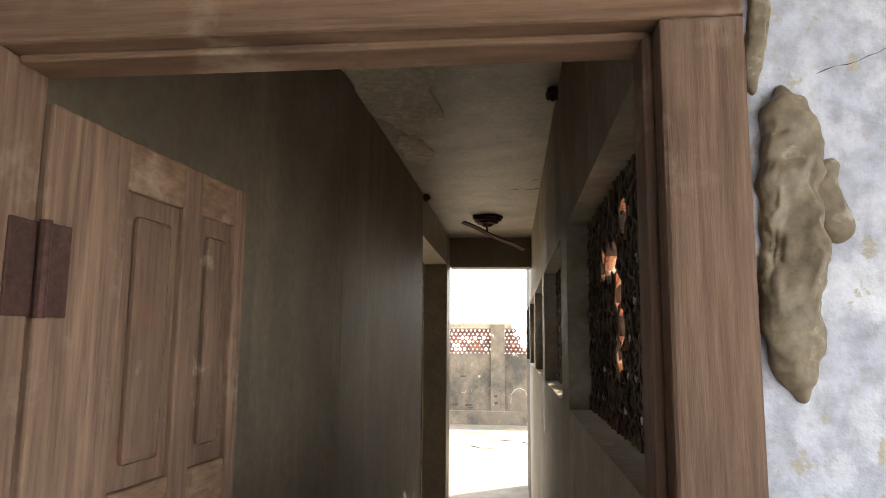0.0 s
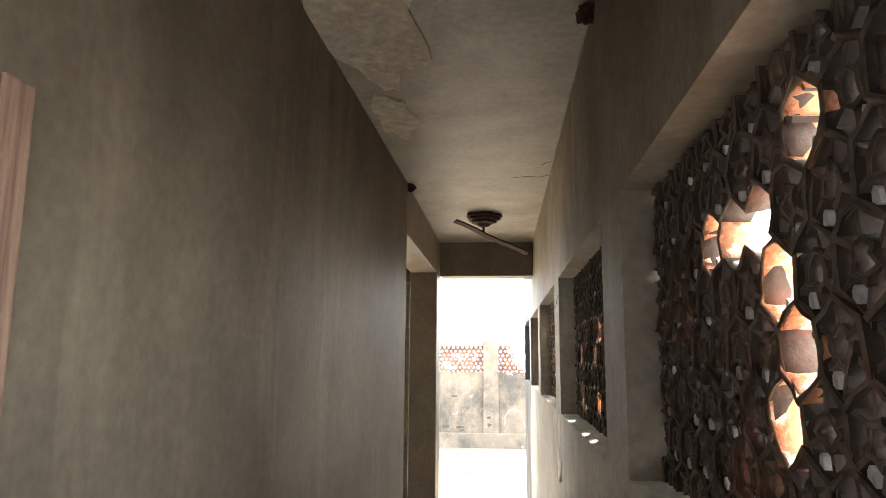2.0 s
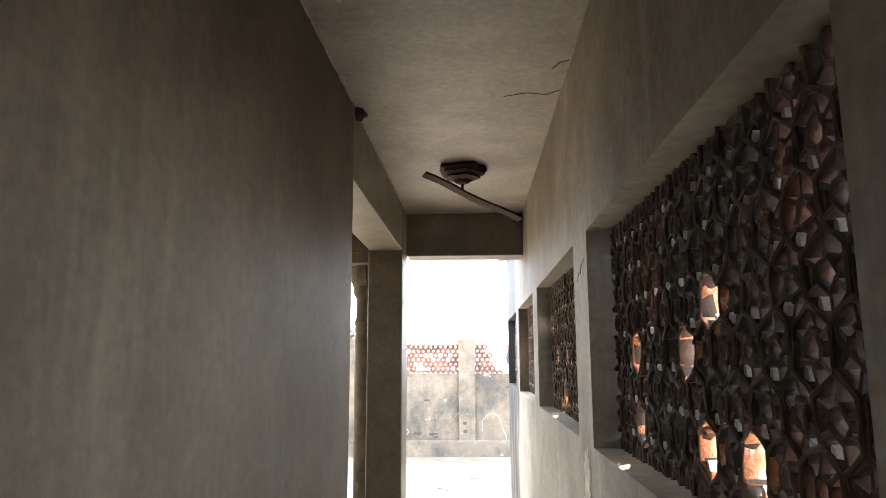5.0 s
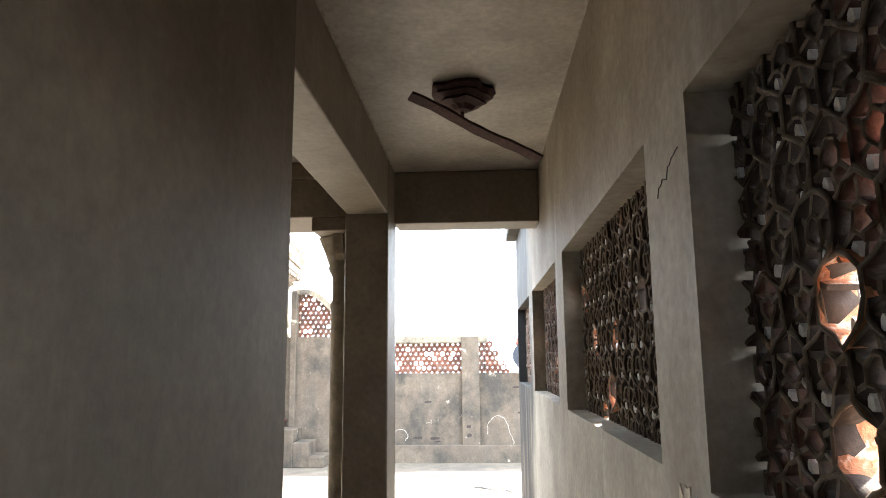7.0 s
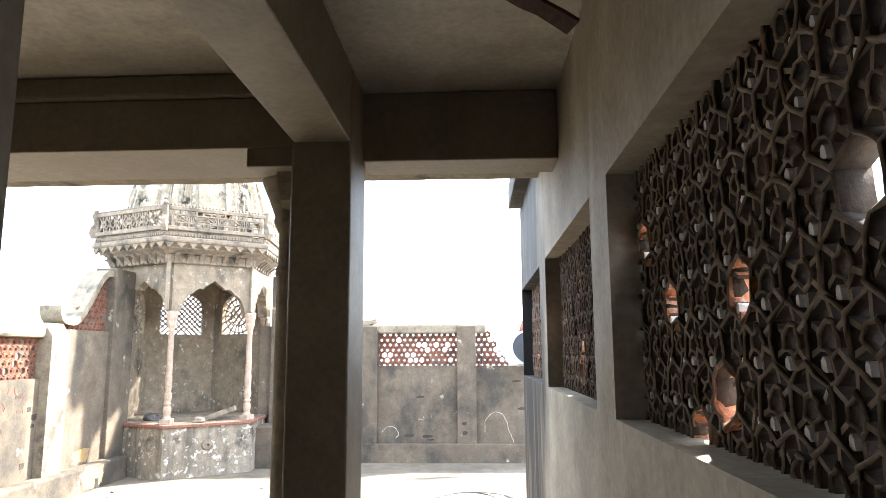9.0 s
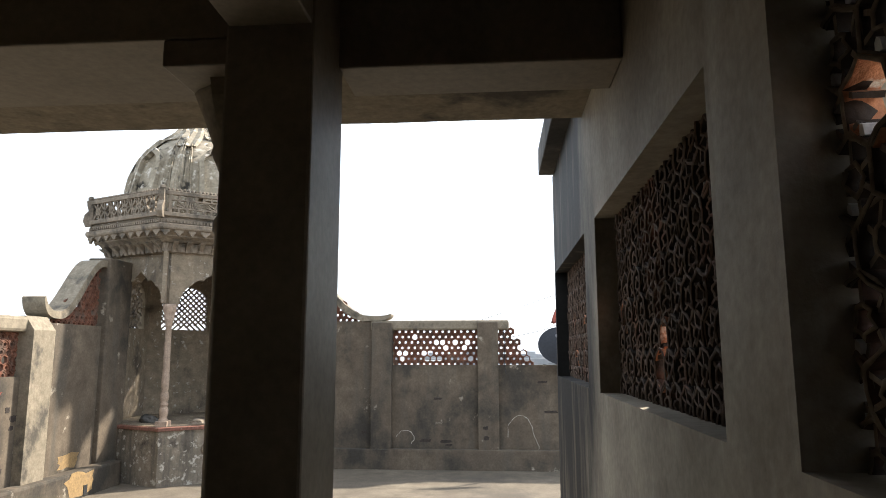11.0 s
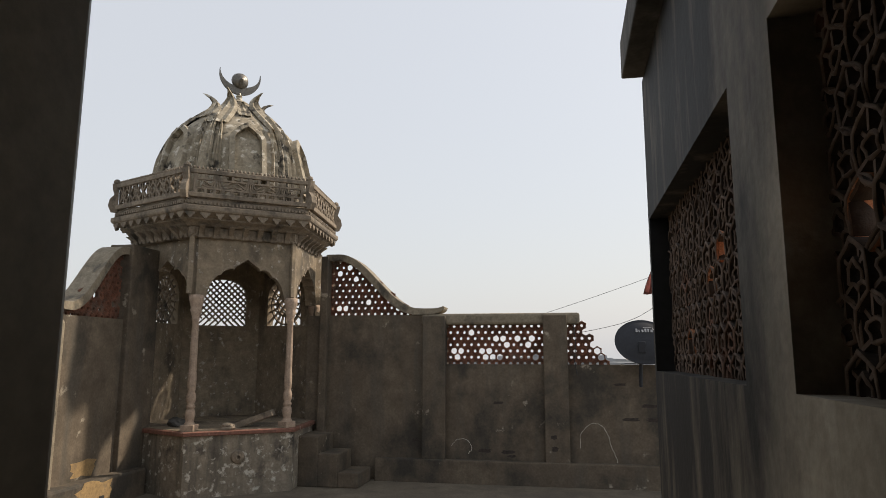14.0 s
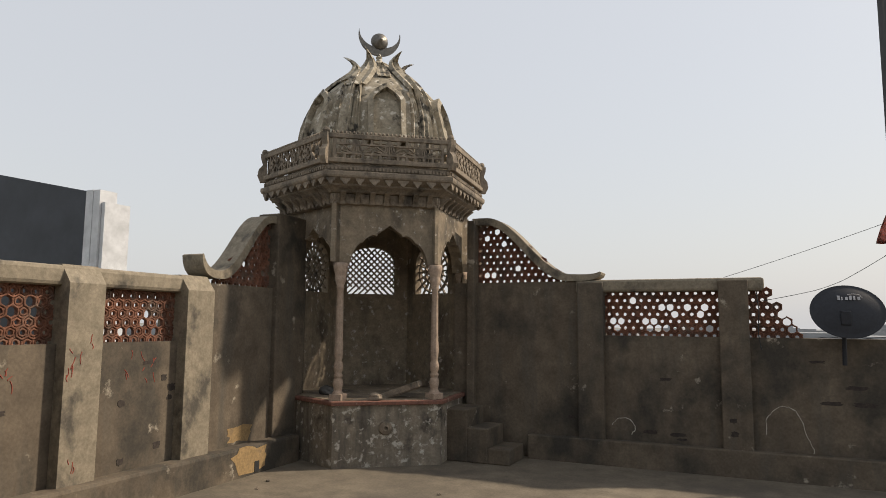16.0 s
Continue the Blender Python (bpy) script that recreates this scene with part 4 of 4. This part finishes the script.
# ---- corridor fittings ----
fan = base("ceiling_fan", pose(0.23, 5.12, Z_C), "rusty broken ceiling fan with one drooping blade", "fan")
bm = bmesh.new()
lathe(bm, [(0.115, 2.679), (0.12, 2.665), (0.10, 2.655), (0.105, 2.645), (0.075, 2.635), (0.08, 2.625), (0.045, 2.615), (0.03, 2.60), (0.012, 2.595)], 18, Matrix.Translation((0.23, 5.12, 0)),
      wobble=lambda a, z: 1 + 0.10 * math.cos(5 * a) + 0.05 * math.cos(9 * a + z * 60))
part("ceiling_rose", bm, M_RUST, fan, "crumbling ornamental ceiling rose")
bm = bmesh.new()
tube(bm, [(0.23, 5.12, 2.61), (0.23, 5.12, 2.545)], 0.008, 8)
part("rod", bm, M_RUST, fan)
bm = bmesh.new()
P0, P1 = Vector((0.047, 5.0, 2.612)), Vector((0.515, 5.20, 2.425))
dv = (P1 - P0).normalized()
sv = dv.cross(Vector((0, 0, 1))).normalized()
up = sv.cross(dv)
rows = []
for i in range(13):
    s = i / 12
    c = P0.lerp(P1, s) + up * (0.012 * math.sin(s * 9)) * 0.35
    w = 0.024 + 0.003 * math.sin(i * 2.3)
    rows.append([bm.verts.new(c + sv * a * w + up * b) for a, b in ((-1, -0.004), (1, 0.004), (1, 0.014), (-1, 0.006))])
for a, b in zip(rows, rows[1:]):
    for i in range(4):
        bm.faces.new((a[i], a[(i + 1) % 4], b[(i + 1) % 4], b[i]))
bm.faces.new(rows[0][::-1])
bm.faces.new(rows[-1])
part("blade", bm, M_RUST, fan, "bent rusty blade")

# flaked patch of old limewash on the ceiling
rng = random.Random(3)
for cx, cy, rx, ry in ((0.0, 2.42, 0.15, 0.50), (0.08, 1.45, 0.2, 0.40), (-0.06, 3.25, 0.08, 0.22)):
    bm = bmesh.new()
    pts = []
    for i in range(40):
        a = i * 2 * math.pi / 40
        q = 1 + 0.45 * noise.noise(Vector((math.cos(a) * 1.7 + cx * 9, math.sin(a) * 1.7 + cy, 1.0))) + rng.uniform(-0.06, 0.06)
        pts.append((cx + rx * q * math.cos(a), cy + ry * q * math.sin(a)))
    prism(bm, pts, 0.02, Matrix.Translation((0, 0, Z_C - 0.002 - 0.003 * round(cy))))
    structure("ceiling_patch", bm, M_PEEL, "flaked patch of pale limewash on the ceiling", "patch")
# hairline cracks and plaster scars
for pts in ([(0.40, 4.20), (0.48, 4.17), (0.55, 4.19), (0.598, 4.15)], [(0.55, 3.97), (0.57, 3.92), (0.598, 3.91)], [(-0.02, 2.05), (0.05, 2.0), (0.1, 2.02), (0.16, 1.98)]):
    bm = bmesh.new()
    tube(bm, [(x, y, Z_C + 0.001) for x, y in pts], 0.003, 5)
    structure("ceiling_crack", bm, M_WIRE, "thin dark crack in the ceiling plaster", "crack")
for x, y, z, s in ((X_L + 0.01, 4.30, 2.665, 0.028), (X_R - 0.012, 2.45, 2.66, 0.03)):
    bm = bmesh.new()
    bmesh.ops.create_icosphere(bm, subdivisions=3, radius=1.0)
    for v in bm.verts:
        v.co = Vector((x, y, z)) + v.co * s * (1 + 0.5 * noise.noise(v.co * 2 + Vector((x * 9, y, 0))))
    structure("wall_scar", bm, M_RUST, "small dark lump in the corner of wall and ceiling", "scar")

# half column and bracket capital at the veranda's opening
bm = bmesh.new()
prof = [(0.062, 0.08), (0.062, 1.95), (0.068, 1.96), (0.068, 1.985), (0.058, 2.0), (0.058, 2.12), (0.07, 2.15), (0.08, 2.17), (0.075, 2.19), (0.10, 2.26), (0.125, 2.32), (0.13, 2.335)]
lathe(bm, prof, 24, Matrix.Translation((-0.432, 6.24, 0)), wobble=lambda a, z: 1 + (0.04 * math.cos(10 * a) if z > 2.13 else 0))
half_col = tagged(smooth(part("half_column", bm, M_COPE)), "plastered round half column with a flared capital", "column", kind="structure")
for s in (-1, 1):
    bm = bmesh.new()
    pts = [(0, 2.20), (0.05, 2.235), (0.085, 2.29), (0.10, 2.33), (0, 2.33)]
    prism(bm, pts, 0.05, Matrix(((0, 0, 1, -0.457), (s, 0, 0, 6.24 + s * 0.07), (0, 1, 0, 0), (0, 0, 0, 1))))
    part("capital_bracket", bm, M_COPE, half_col)

# ---- screens in the corridor's windows ----
HOLES = [
    [(1.76, 1.94), (1.587, 1.806), (1.47, 1.724), (1.588, 1.641), (1.407, 1.983), (1.25, 1.75)],
    [(3.456, 1.785), (3.164, 1.792), (2.956, 1.803), (3.062, 1.614), (2.855, 1.628), (3.473, 1.618)],
    [(5.22, 1.913), (5.098, 1.732), (4.957, 1.54), (4.824, 1.634)],
    [(6.157, 1.64)],
    [],
]
for i, (y0, y1) in enumerate(BAYS):
    rng = random.Random(40 + i)
    win = base("window_%d" % (i + 1), pose(X_R + 0.067, y0, SILL), "pierced terracotta screen of hexagonal tiles, dusty and partly broken", "screen", kind="structure")
    m = Matrix(((0, 0, 1, 0), (1, 0, 0, 0), (0, 1, 0, 0), (0, 0, 0, 1)))
    holes = [(a - y0, b - SILL) for a, b in HOLES[i]]
    gone = [(1.67 - y0, 1.93 - SILL), (1.57 - y0, 1.93 - SILL)] if i == 0 else ([(4.40 - y0, 1.80 - SILL)] if i == 2 else [])
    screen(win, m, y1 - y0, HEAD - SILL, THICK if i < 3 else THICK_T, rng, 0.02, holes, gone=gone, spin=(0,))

# ---- screens in the parapets ----
rng = random.Random(77)
sc = base("parapet_screen", pose(-1.29, FAR_Y + 0.06, 1.46), "pierced terracotta screen with tiles knocked out", "screen", kind="structure")
MX = Matrix(((1, 0, 0, 0), (0, 0, 1, 0), (0, 1, 0, 0), (0, 0, 0, 1)))
screen(sc, MX, 1.25, 0.51, THIN, rng, 0.3)
sc = base("parapet_screen", pose(0.26, FAR_Y + 0.06, 1.46), "ragged remnant of a pierced terracotta screen", "screen", kind="structure")
screen(sc, MX, 0.50, 0.46, THIN, rng, 0.12, keep=lambda u, v: u < 0.48 - 0.58 * v + 0.03 * math.sin(v * 40))
sc = base("parapet_screen", pose(-2.92, FAR_Y + 0.06, 2.11), "pierced terracotta screen under the curved coping", "screen", kind="structure")


def under(s):
    return 0.82 * (0.5 - 0.5 * math.cos(math.pi * min(1, max(0, (s - 0.10) / 0.80))))


screen(sc, MX, 1.5, 0.85, THIN, rng, 0.12, keep=lambda u, v: v < under(1 - (u + 0.03) / 1.62) - 0.065)
MY = Matrix(((0, 0, -1, 0), (1, 0, 0, 0), (0, 1, 0, 0), (0, 0, 0, 1)))
for y0, y1 in ((10.36, 11.27), (9.10, 10.03), (7.85, 8.78)):
    sc = base("parapet_screen", pose(LEFT_X - 0.06, y0, 1.395), "pierced red terracotta screen with tiles knocked out", "screen", kind="structure")
    screen(sc, MY, y1 - y0, 0.47, THIN, rng, 0.24)
sc = base("parapet_screen", pose(LEFT_X - 0.06, 11.64, 1.97), "pierced terracotta screen under the curved coping", "screen", kind="structure")
screen(sc, MY, 1.10, 0.85, THIN, rng, 0.10, keep=lambda u, v: v < 0.06 + under((u + 0.10) / 1.19) * 0.94 - 0.09)

# ---- satellite dish ----
dish = base("satellite_dish", pose(1.14, 14.3, 1.46), "black satellite dish with pale lettering, clamped to the parapet", "satellite dish")
DM = Matrix.Translation((1.17, 14.18, 1.755)) @ Matrix.Rotation(radians(8), 4, "Z") @ Matrix.Rotation(radians(72), 4, "X") @ Matrix.Diagonal((1.22, 1.0, 1, 1))
bm = bmesh.new()
lathe(bm, [(0.002, 0.0), (0.08, -0.006), (0.16, -0.02), (0.23, -0.042), (0.272, -0.06), (0.28, -0.058), (0.28, -0.066), (0.23, -0.052), (0.16, -0.03), (0.08, -0.016), (0.002, -0.01)], 48, DM, close=False)
smooth(part("reflector", bm, M_BLACK, dish, "black steel reflector seen from behind"))
bm = bmesh.new()
tube(bm, [(1.14, 14.16, 1.70), (1.13, 14.27, 1.62), (1.12, 14.30, 1.20)], 0.022, 10)
part("mast", bm, M_BLACK, dish, "black steel mast")
bm = bmesh.new()
box(bm, 1.09, 14.13, 1.60, 1.18, 14.20, 1.74, bevel=0.01)
part("bracket", bm, M_BLACK, dish)


def letters(name, body, size, m, material, parent, depth=0.001):
    cu = bpy.data.curves.new(name, "FONT")
    cu.body, cu.size, cu.align_x, cu.align_y, cu.extrude = body, size, "CENTER", "CENTER", depth
    tmp = bpy.data.objects.new(name, cu)
    scene.collection.objects.link(tmp)
    dg = bpy.context.evaluated_depsgraph_get()
    me = bpy.data.meshes.new_from_object(tmp.evaluated_get(dg))
    bpy.data.objects.remove(tmp)
    me.materials.clear()
    me.materials.append(material)
    ob = new(name, me)
    ob.parent = parent
    ob.matrix_basis = parent.matrix_basis.inverted() @ m
    return ob


# maker's mark as plain bars and a swoosh
bm = bmesh.new()
for i, (w, h) in enumerate(((0.018, 0.045), (0.008, 0.032), (0.018, 0.032), (0.018, 0.045), (0.014, 0.042), (0.02, 0.032))):
    u = -0.075 + i * 0.029
    box(bm, u, 0.10, 0.002, u + w, 0.10 + h, 0.006, m=DM)
tube(bm, [DM @ Vector((0.0, 0.158, 0.004)), DM @ Vector((0.05, 0.164, 0.002)), DM @ Vector((0.09, 0.155, 0.0)), DM @ Vector((0.105, 0.125, 0.0))], 0.003, 5)
part("mark", bm, M_PALE, dish, "pale grey maker's mark")

# ---- cables, cloth and rubbish ----
def cable(pts, sag, label, r=0.004):
    b = bmesh.new()
    fine = []
    for p, q in zip(pts, pts[1:]):
        p, q = Vector(p), Vector(q)
        for i in range(10):
            s = i / 10
            fine.append(p.lerp(q, s) - Vector((0, 0, sag * 4 * s * (1 - s))))
    fine.append(Vector(pts[-1]))
    tube(b, fine, r, 5)
    return tagged(part("cable", b, M_WIRE), label, "cable")


cable([(0.02, 14.45, 2.115), (1.562, 14.45, 2.64), (4.0, 14.6, 3.45)], 0.01, "thin black overhead cable from the parapet", 0.0028)
cable([(0.31, 14.42, 1.84), (0.88, 14.35, 1.952), (1.14, 14.3, 2.05), (1.55, 14.3, 2.31), (2.6, 14.3, 2.9)], 0.006, "thin black cable looped over the dish", 0.0032)
cable([(0.34, 14.40, 1.96), (0.36, 14.38, 1.75), (0.345, 14.39, 1.5), (0.37, 14.40, 1.33)], 0.0, "frayed cord hanging from the broken screen", 0.006)
cable([(0.9, 14.42, 1.465), (1.1, 14.40, 1.47), (1.35, 14.40, 1.468), (1.6, 14.42, 1.47)], -0.01, "loose cable lying on the parapet")
bm = bmesh.new()
for i in range(7):
    a = i * 0.9
    tube(bm, [(0.15 + 0.35 * math.cos(a + j * 0.3) * (1 + 0.1 * i), 11.6 + 0.5 * math.sin(a + j * 0.3), 0.006 + 0.001 * i) for j in range(9)], 0.004, 4)
tagged(part("wire_tangle", bm, M_WIRE), "tangle of thin wire lying on the terrace floor", "wire", kind="stuff")

# faded rag hanging from a cord at the end of the east wall
cable([(0.68, 8.47, 2.60), (0.63, 8.50, 2.25), (0.625, 8.52, 2.05), (0.640, 8.54, 2.0), (0.638, 8.56, 1.925)], -0.002, "knotted dark cord hanging down the wall's end", 0.0045)
bm = bmesh.new()
rows = []
for i in range(9):
    z = 1.935 - i * 0.0155
    w = 0.014 + 0.0075 * i - 0.00025 * i * i
    rows.append([bm.verts.new((0.640 - 0.0005 * i + w * (j / 9 - 0.5) * 2, 8.56 + 0.010 * math.sin(j * 1.9 + i * 0.25) * (0.4 + i / 9), z - 0.004 * math.sin(j * 1.3))) for j in range(10)])
for a, b in zip(rows, rows[1:]):
    for j in range(9):
        bm.faces.new((a[j], a[j + 1], b[j + 1], b[j]))
bmesh.ops.solidify(bm, geom=bm.faces[:], thickness=0.004)
tagged(smooth(part("rag", bm, M_CLOTH)), "faded pink rag tied to a cord at the wall's end", "rag")


def scar(name, m, w, h, material, label, category, seed, thick=0.004, n=18):
    """A ragged patch on a wall; m's x and y lie in the wall, z points out of it."""
    g = random.Random(seed)
    pts = []
    for i in range(n):
        a = i * 2 * math.pi / n
        q = 1 + g.uniform(-0.22, 0.22)
        c, d = math.cos(a), math.sin(a)
        e = max(abs(c), abs(d)) ** 0.7
        pts.append((w / 2 * c / e * q, h / 2 * d / e * q))
    b = bmesh.new()
    prism(b, pts, thick, m)
    return structure(name, b, material, label, category)


NORTH = lambda x, z, y=FAR_Y: Matrix(((1, 0, 0, x), (0, 0, -1, y + 0.001), (0, 1, 0, z), (0, 0, 0, 1)))
WESTW = lambda y, z, x=LEFT_X: Matrix(((0, 0, 1, x - 0.001), (1, 0, 0, y), (0, 1, 0, z), (0, 0, 0, 1)))
for i, (x, z, w, h) in enumerate(((-0.62, 0.98, 0.13, 0.03), (-0.80, 0.39, 0.16, 0.045), (-0.50, 0.38, 0.17, 0.04), (-0.46, 0.33, 0.10, 0.03), (1.22, 0.965, 0.20, 0.04), (0.99, 0.80, 0.19, 0.04), (1.29, 0.80, 0.20, 0.045), (-1.69, 0.50, 0.08, 0.04), (0.88, 1.22, 0.14, 0.03), (1.6, 1.0, 0.2, 0.05), (1.85, 0.72, 0.2, 0.05))):
    scar("plaster_scar", NORTH(x, z), w, h, M_BRICK, "chipped plaster with dark brick showing", "scar", 100 + i)
for i, (x, z, w, h) in enumerate(((0.07, 0.58, 0.07, 0.05), (0.08, 0.44, 0.08, 0.06))):
    scar("plaster_scar", NORTH(x, z, FAR_Y - 0.09), w, h, M_BRICK, "chipped plaster with dark brick showing", "scar", 130 + i)
for i, (y, z, w, h) in enumerate(((10.95, 1.21, 0.13, 0.035), (11.22, 0.97, 0.09, 0.07), (11.2, 0.875, 0.06, 0.05), (10.67, 0.87, 0.07, 0.06), (11.08, 0.46, 0.08, 0.06), (10.69, 0.375, 0.06, 0.06), (9.6, 0.9, 0.12, 0.05), (11.13, 1.06, 0.06, 0.06))):
    scar("plaster_scar", WESTW(y, z), w, h, M_BRICK, "chipped plaster with dark brick showing", "scar", 140 + i)
# flaked paint and a crack on the east wall between the screens
EASTW = lambda y, z: Matrix(((0, 0, -1, X_R + 0.001), (1, 0, 0, y), (0, 1, 0, z), (0, 0, 0, 1)))
for i, (y, z, w, h) in enumerate(((3.86, 1.40, 0.10, 0.16), (3.90, 1.28, 0.12, 0.14), (3.80, 1.27, 0.05, 0.09))):
    scar("paint_flake", EASTW(y, z), w, h, M_PEEL, "patch of pale plaster where the paint has flaked", "patch", 190 + i, thick=0.0025, n=30)
bm = bmesh.new()
g = random.Random(5)
tube(bm, [(X_R - 0.0002, 3.79 + 0.012 * k, 2.02 - 0.004 * k + g.uniform(-0.008, 0.008)) for k in range(12)], 0.0014, 4)
structure("wall_crack", bm, M_WIRE, "thin dark crack in the plaster beside the screen", "crack")
# outline of a fallen patch of plaster
for pts in ([(0.38, 0.45), (0.385, 0.60), (0.44, 0.68), (0.52, 0.745), (0.60, 0.75), (0.67, 0.71), (0.72, 0.60), (0.745, 0.48), (0.82, 0.33), (0.81, 0.27)], [(-1.22, 0.44), (-1.15, 0.52), (-1.05, 0.53), (-0.98, 0.48), (-0.96, 0.40), (-1.02, 0.34)]):
    bm = bmesh.new()
    g = random.Random(int(pts[0][0] * 100))
    fine = []
    for (a, b), (c, d) in zip(pts, pts[1:]):
        for k in range(4):
            s = k / 4
            fine.append((a + (c - a) * s + g.uniform(-0.008, 0.008), FAR_Y - 0.001, b + (d - b) * s + g.uniform(-0.008, 0.008)))
    tube(bm, fine, [g.uniform(0.002, 0.006) for _ in fine], 5)
    structure("plaster_edge", bm, M_SEAM, "pale broken edge of a fallen plaster patch", "scar")
# strokes of red chalk on the west parapet
g = random.Random(31)
for cy, cz, ww, hh, count, px in ((10.16, 1.25, 0.22, 0.30, 9, LEFT_X + 0.11), (10.85, 1.12, 0.32, 0.30, 9, LEFT_X), (9.65, 1.10, 0.2, 0.25, 7, LEFT_X), (10.18, 0.45, 0.15, 0.12, 3, LEFT_X + 0.11)):
    bm = bmesh.new()
    for k in range(count):
        y, z = cy + g.uniform(-ww, ww) / 2, cz + g.uniform(-hh, hh) / 2
        a, ln = g.uniform(-0.5, 0.5) + math.pi / 2, g.uniform(0.03, 0.10)
        tube(bm, [(px, y + ln * s * math.cos(a) + 0.012 * math.sin(s * 3 + k), z + ln * s * math.sin(a)) for s in (0, 0.33, 0.66, 1)], 0.0045, 4)
    structure("chalk_strokes", bm, M_RDAUB, "loose strokes of red chalk on the plaster", "graffiti")
# chipped seams between the corridor's walls and ceiling
g = random.Random(8)
for x0, x1, y0, y1 in ((X_L - 0.015, X_L, 2.6, 4.2), (X_L, X_L, 4.4, 6.15), (X_R, X_R, 2.5, 4.0), (X_R, X_R, 4.3, 6.1)):
    bm = bmesh.new()
    fine = []
    for k in range(41):
        s = k / 40
        fine.append((x0 + (x1 - x0) * s + g.uniform(-0.002, 0.002), y0 + (y1 - y0) * s, Z_C - 0.001 + g.uniform(-0.003, 0.002)))
    tube(bm, fine, [g.uniform(0.0015, 0.006) for _ in fine], 5)
    structure("plaster_seam", bm, M_SEAM, "chipped pale seam of wall and ceiling", "seam")
scar("ochre_patch", WESTW(12.13, 0.165, LEFT_X + 0.2), 0.48, 0.24, M_OCHRE, "patch of bare ochre limewash on the kerb", "patch", 171, thick=0.003)
scar("ochre_patch", WESTW(12.2, 0.40, LEFT_X), 0.36, 0.16, M_OCHRE, "patch of bare ochre limewash above the kerb", "patch", 172, thick=0.003)
# drain outlet in the west kerb
structure("drain_outlet", box_mesh(LEFT_X + 0.19, 12.21, 0.02, LEFT_X + 0.208, 12.28, 0.13), M_WIRE, "small square drain hole in the kerb", "drain")

# rubble on the pavilion's floor
rng = random.Random(9)
bm = bmesh.new()
box(bm, -0.24, -0.07, 0, 0.24, 0.07, 0.075, bevel=0.012, m=face(0) @ pose(0.86, 0.20, PLINTH + 0.06, 0, -20, 60))
tagged(part("stone_slab", bm, M_STONE), "broken stone slab lying on the pavilion floor", "slab")


def lump(name, p, size, material, label):
    b = bmesh.new()
    bmesh.ops.create_icosphere(b, subdivisions=3, radius=1.0)
    for v in b.verts:
        k = 1 + 0.4 * noise.noise(v.co * 1.6 + Vector((p[0] * 7, p[1] * 5, 0)))
        v.co = Vector((v.co.x * size[0] * k, v.co.y * size[1] * k, max(v.co.z * size[2] * k, -size[2] * 0.5)))
    bmesh.ops.translate(b, verts=b.verts, vec=Vector(p) + Vector((0, 0, size[2] * 0.5)))
    return tagged(part(name, b, material), label, name.replace("_", " "))


q = face(0) @ Vector((0.98, -0.13, PLINTH))
lump("rubble", q, (0.10, 0.07, 0.05), M_STONE, "grey lump of rubble on the pavilion floor")
q = face(0) @ Vector((0.35, -0.62, PLINTH))
lump("rubble", q, (0.12, 0.10, 0.07), M_DARK, "dark heap of rubbish inside the pavilion")
for i in range(9):
    q = (rng.uniform(-4.2, -1.0), rng.uniform(10.8, 13.2), 0.0)
    if (Vector(q) - PAV).length > 1.5:
        lump("pebble", q, (0.02, 0.016, 0.012), M_STONE, "small stone chip on the terrace floor")

# ---- beyond the parapet ----
hall = base("office_building", pose(-56, 47, -9), "dark clad modern building with a white edge fin beyond", "building")
bm = bmesh.new()
box(bm, -95, 43.6, -9, -48.15, 45.5, 12.0)
for v in bm.verts:
    if v.co.z > 0 and v.co.x < -90:
        v.co.z = 21.5
part("wall", bm, M_CLAD, hall, "dark grey cladding")
bm = bmesh.new()
box(bm, -48.15, 43.4, -9, -47.34, 45, 12.05)
box(bm, -47.28, 43.4, -9, -46.55, 45, 12.0)
part("edge_fin", bm, M_WHITE, hall, "white panelled edge fin")
bm = bmesh.new()
box(bm, -46.5, 43.6, -9, -46.15, 46, 11.0)
part("edge_fin", bm, M_WHITE, hall)
rng = random.Random(21)
for i in range(46):
    a = radians(rng.uniform(35, 150))
    d = rng.uniform(280, 900)
    w, h = rng.uniform(10, 30), rng.uniform(5, 12) * d / 600
    x, y = d * math.cos(a), d * math.sin(a)
    b = bmesh.new()
    box(b, x - w, y - w, -9, x + w, y + w, -9 + h)
    box(b, x - w * 0.4, y - w * 0.4, -9 + h, x + w * 0.1, y + w * 0.1, -9 + h + 3)
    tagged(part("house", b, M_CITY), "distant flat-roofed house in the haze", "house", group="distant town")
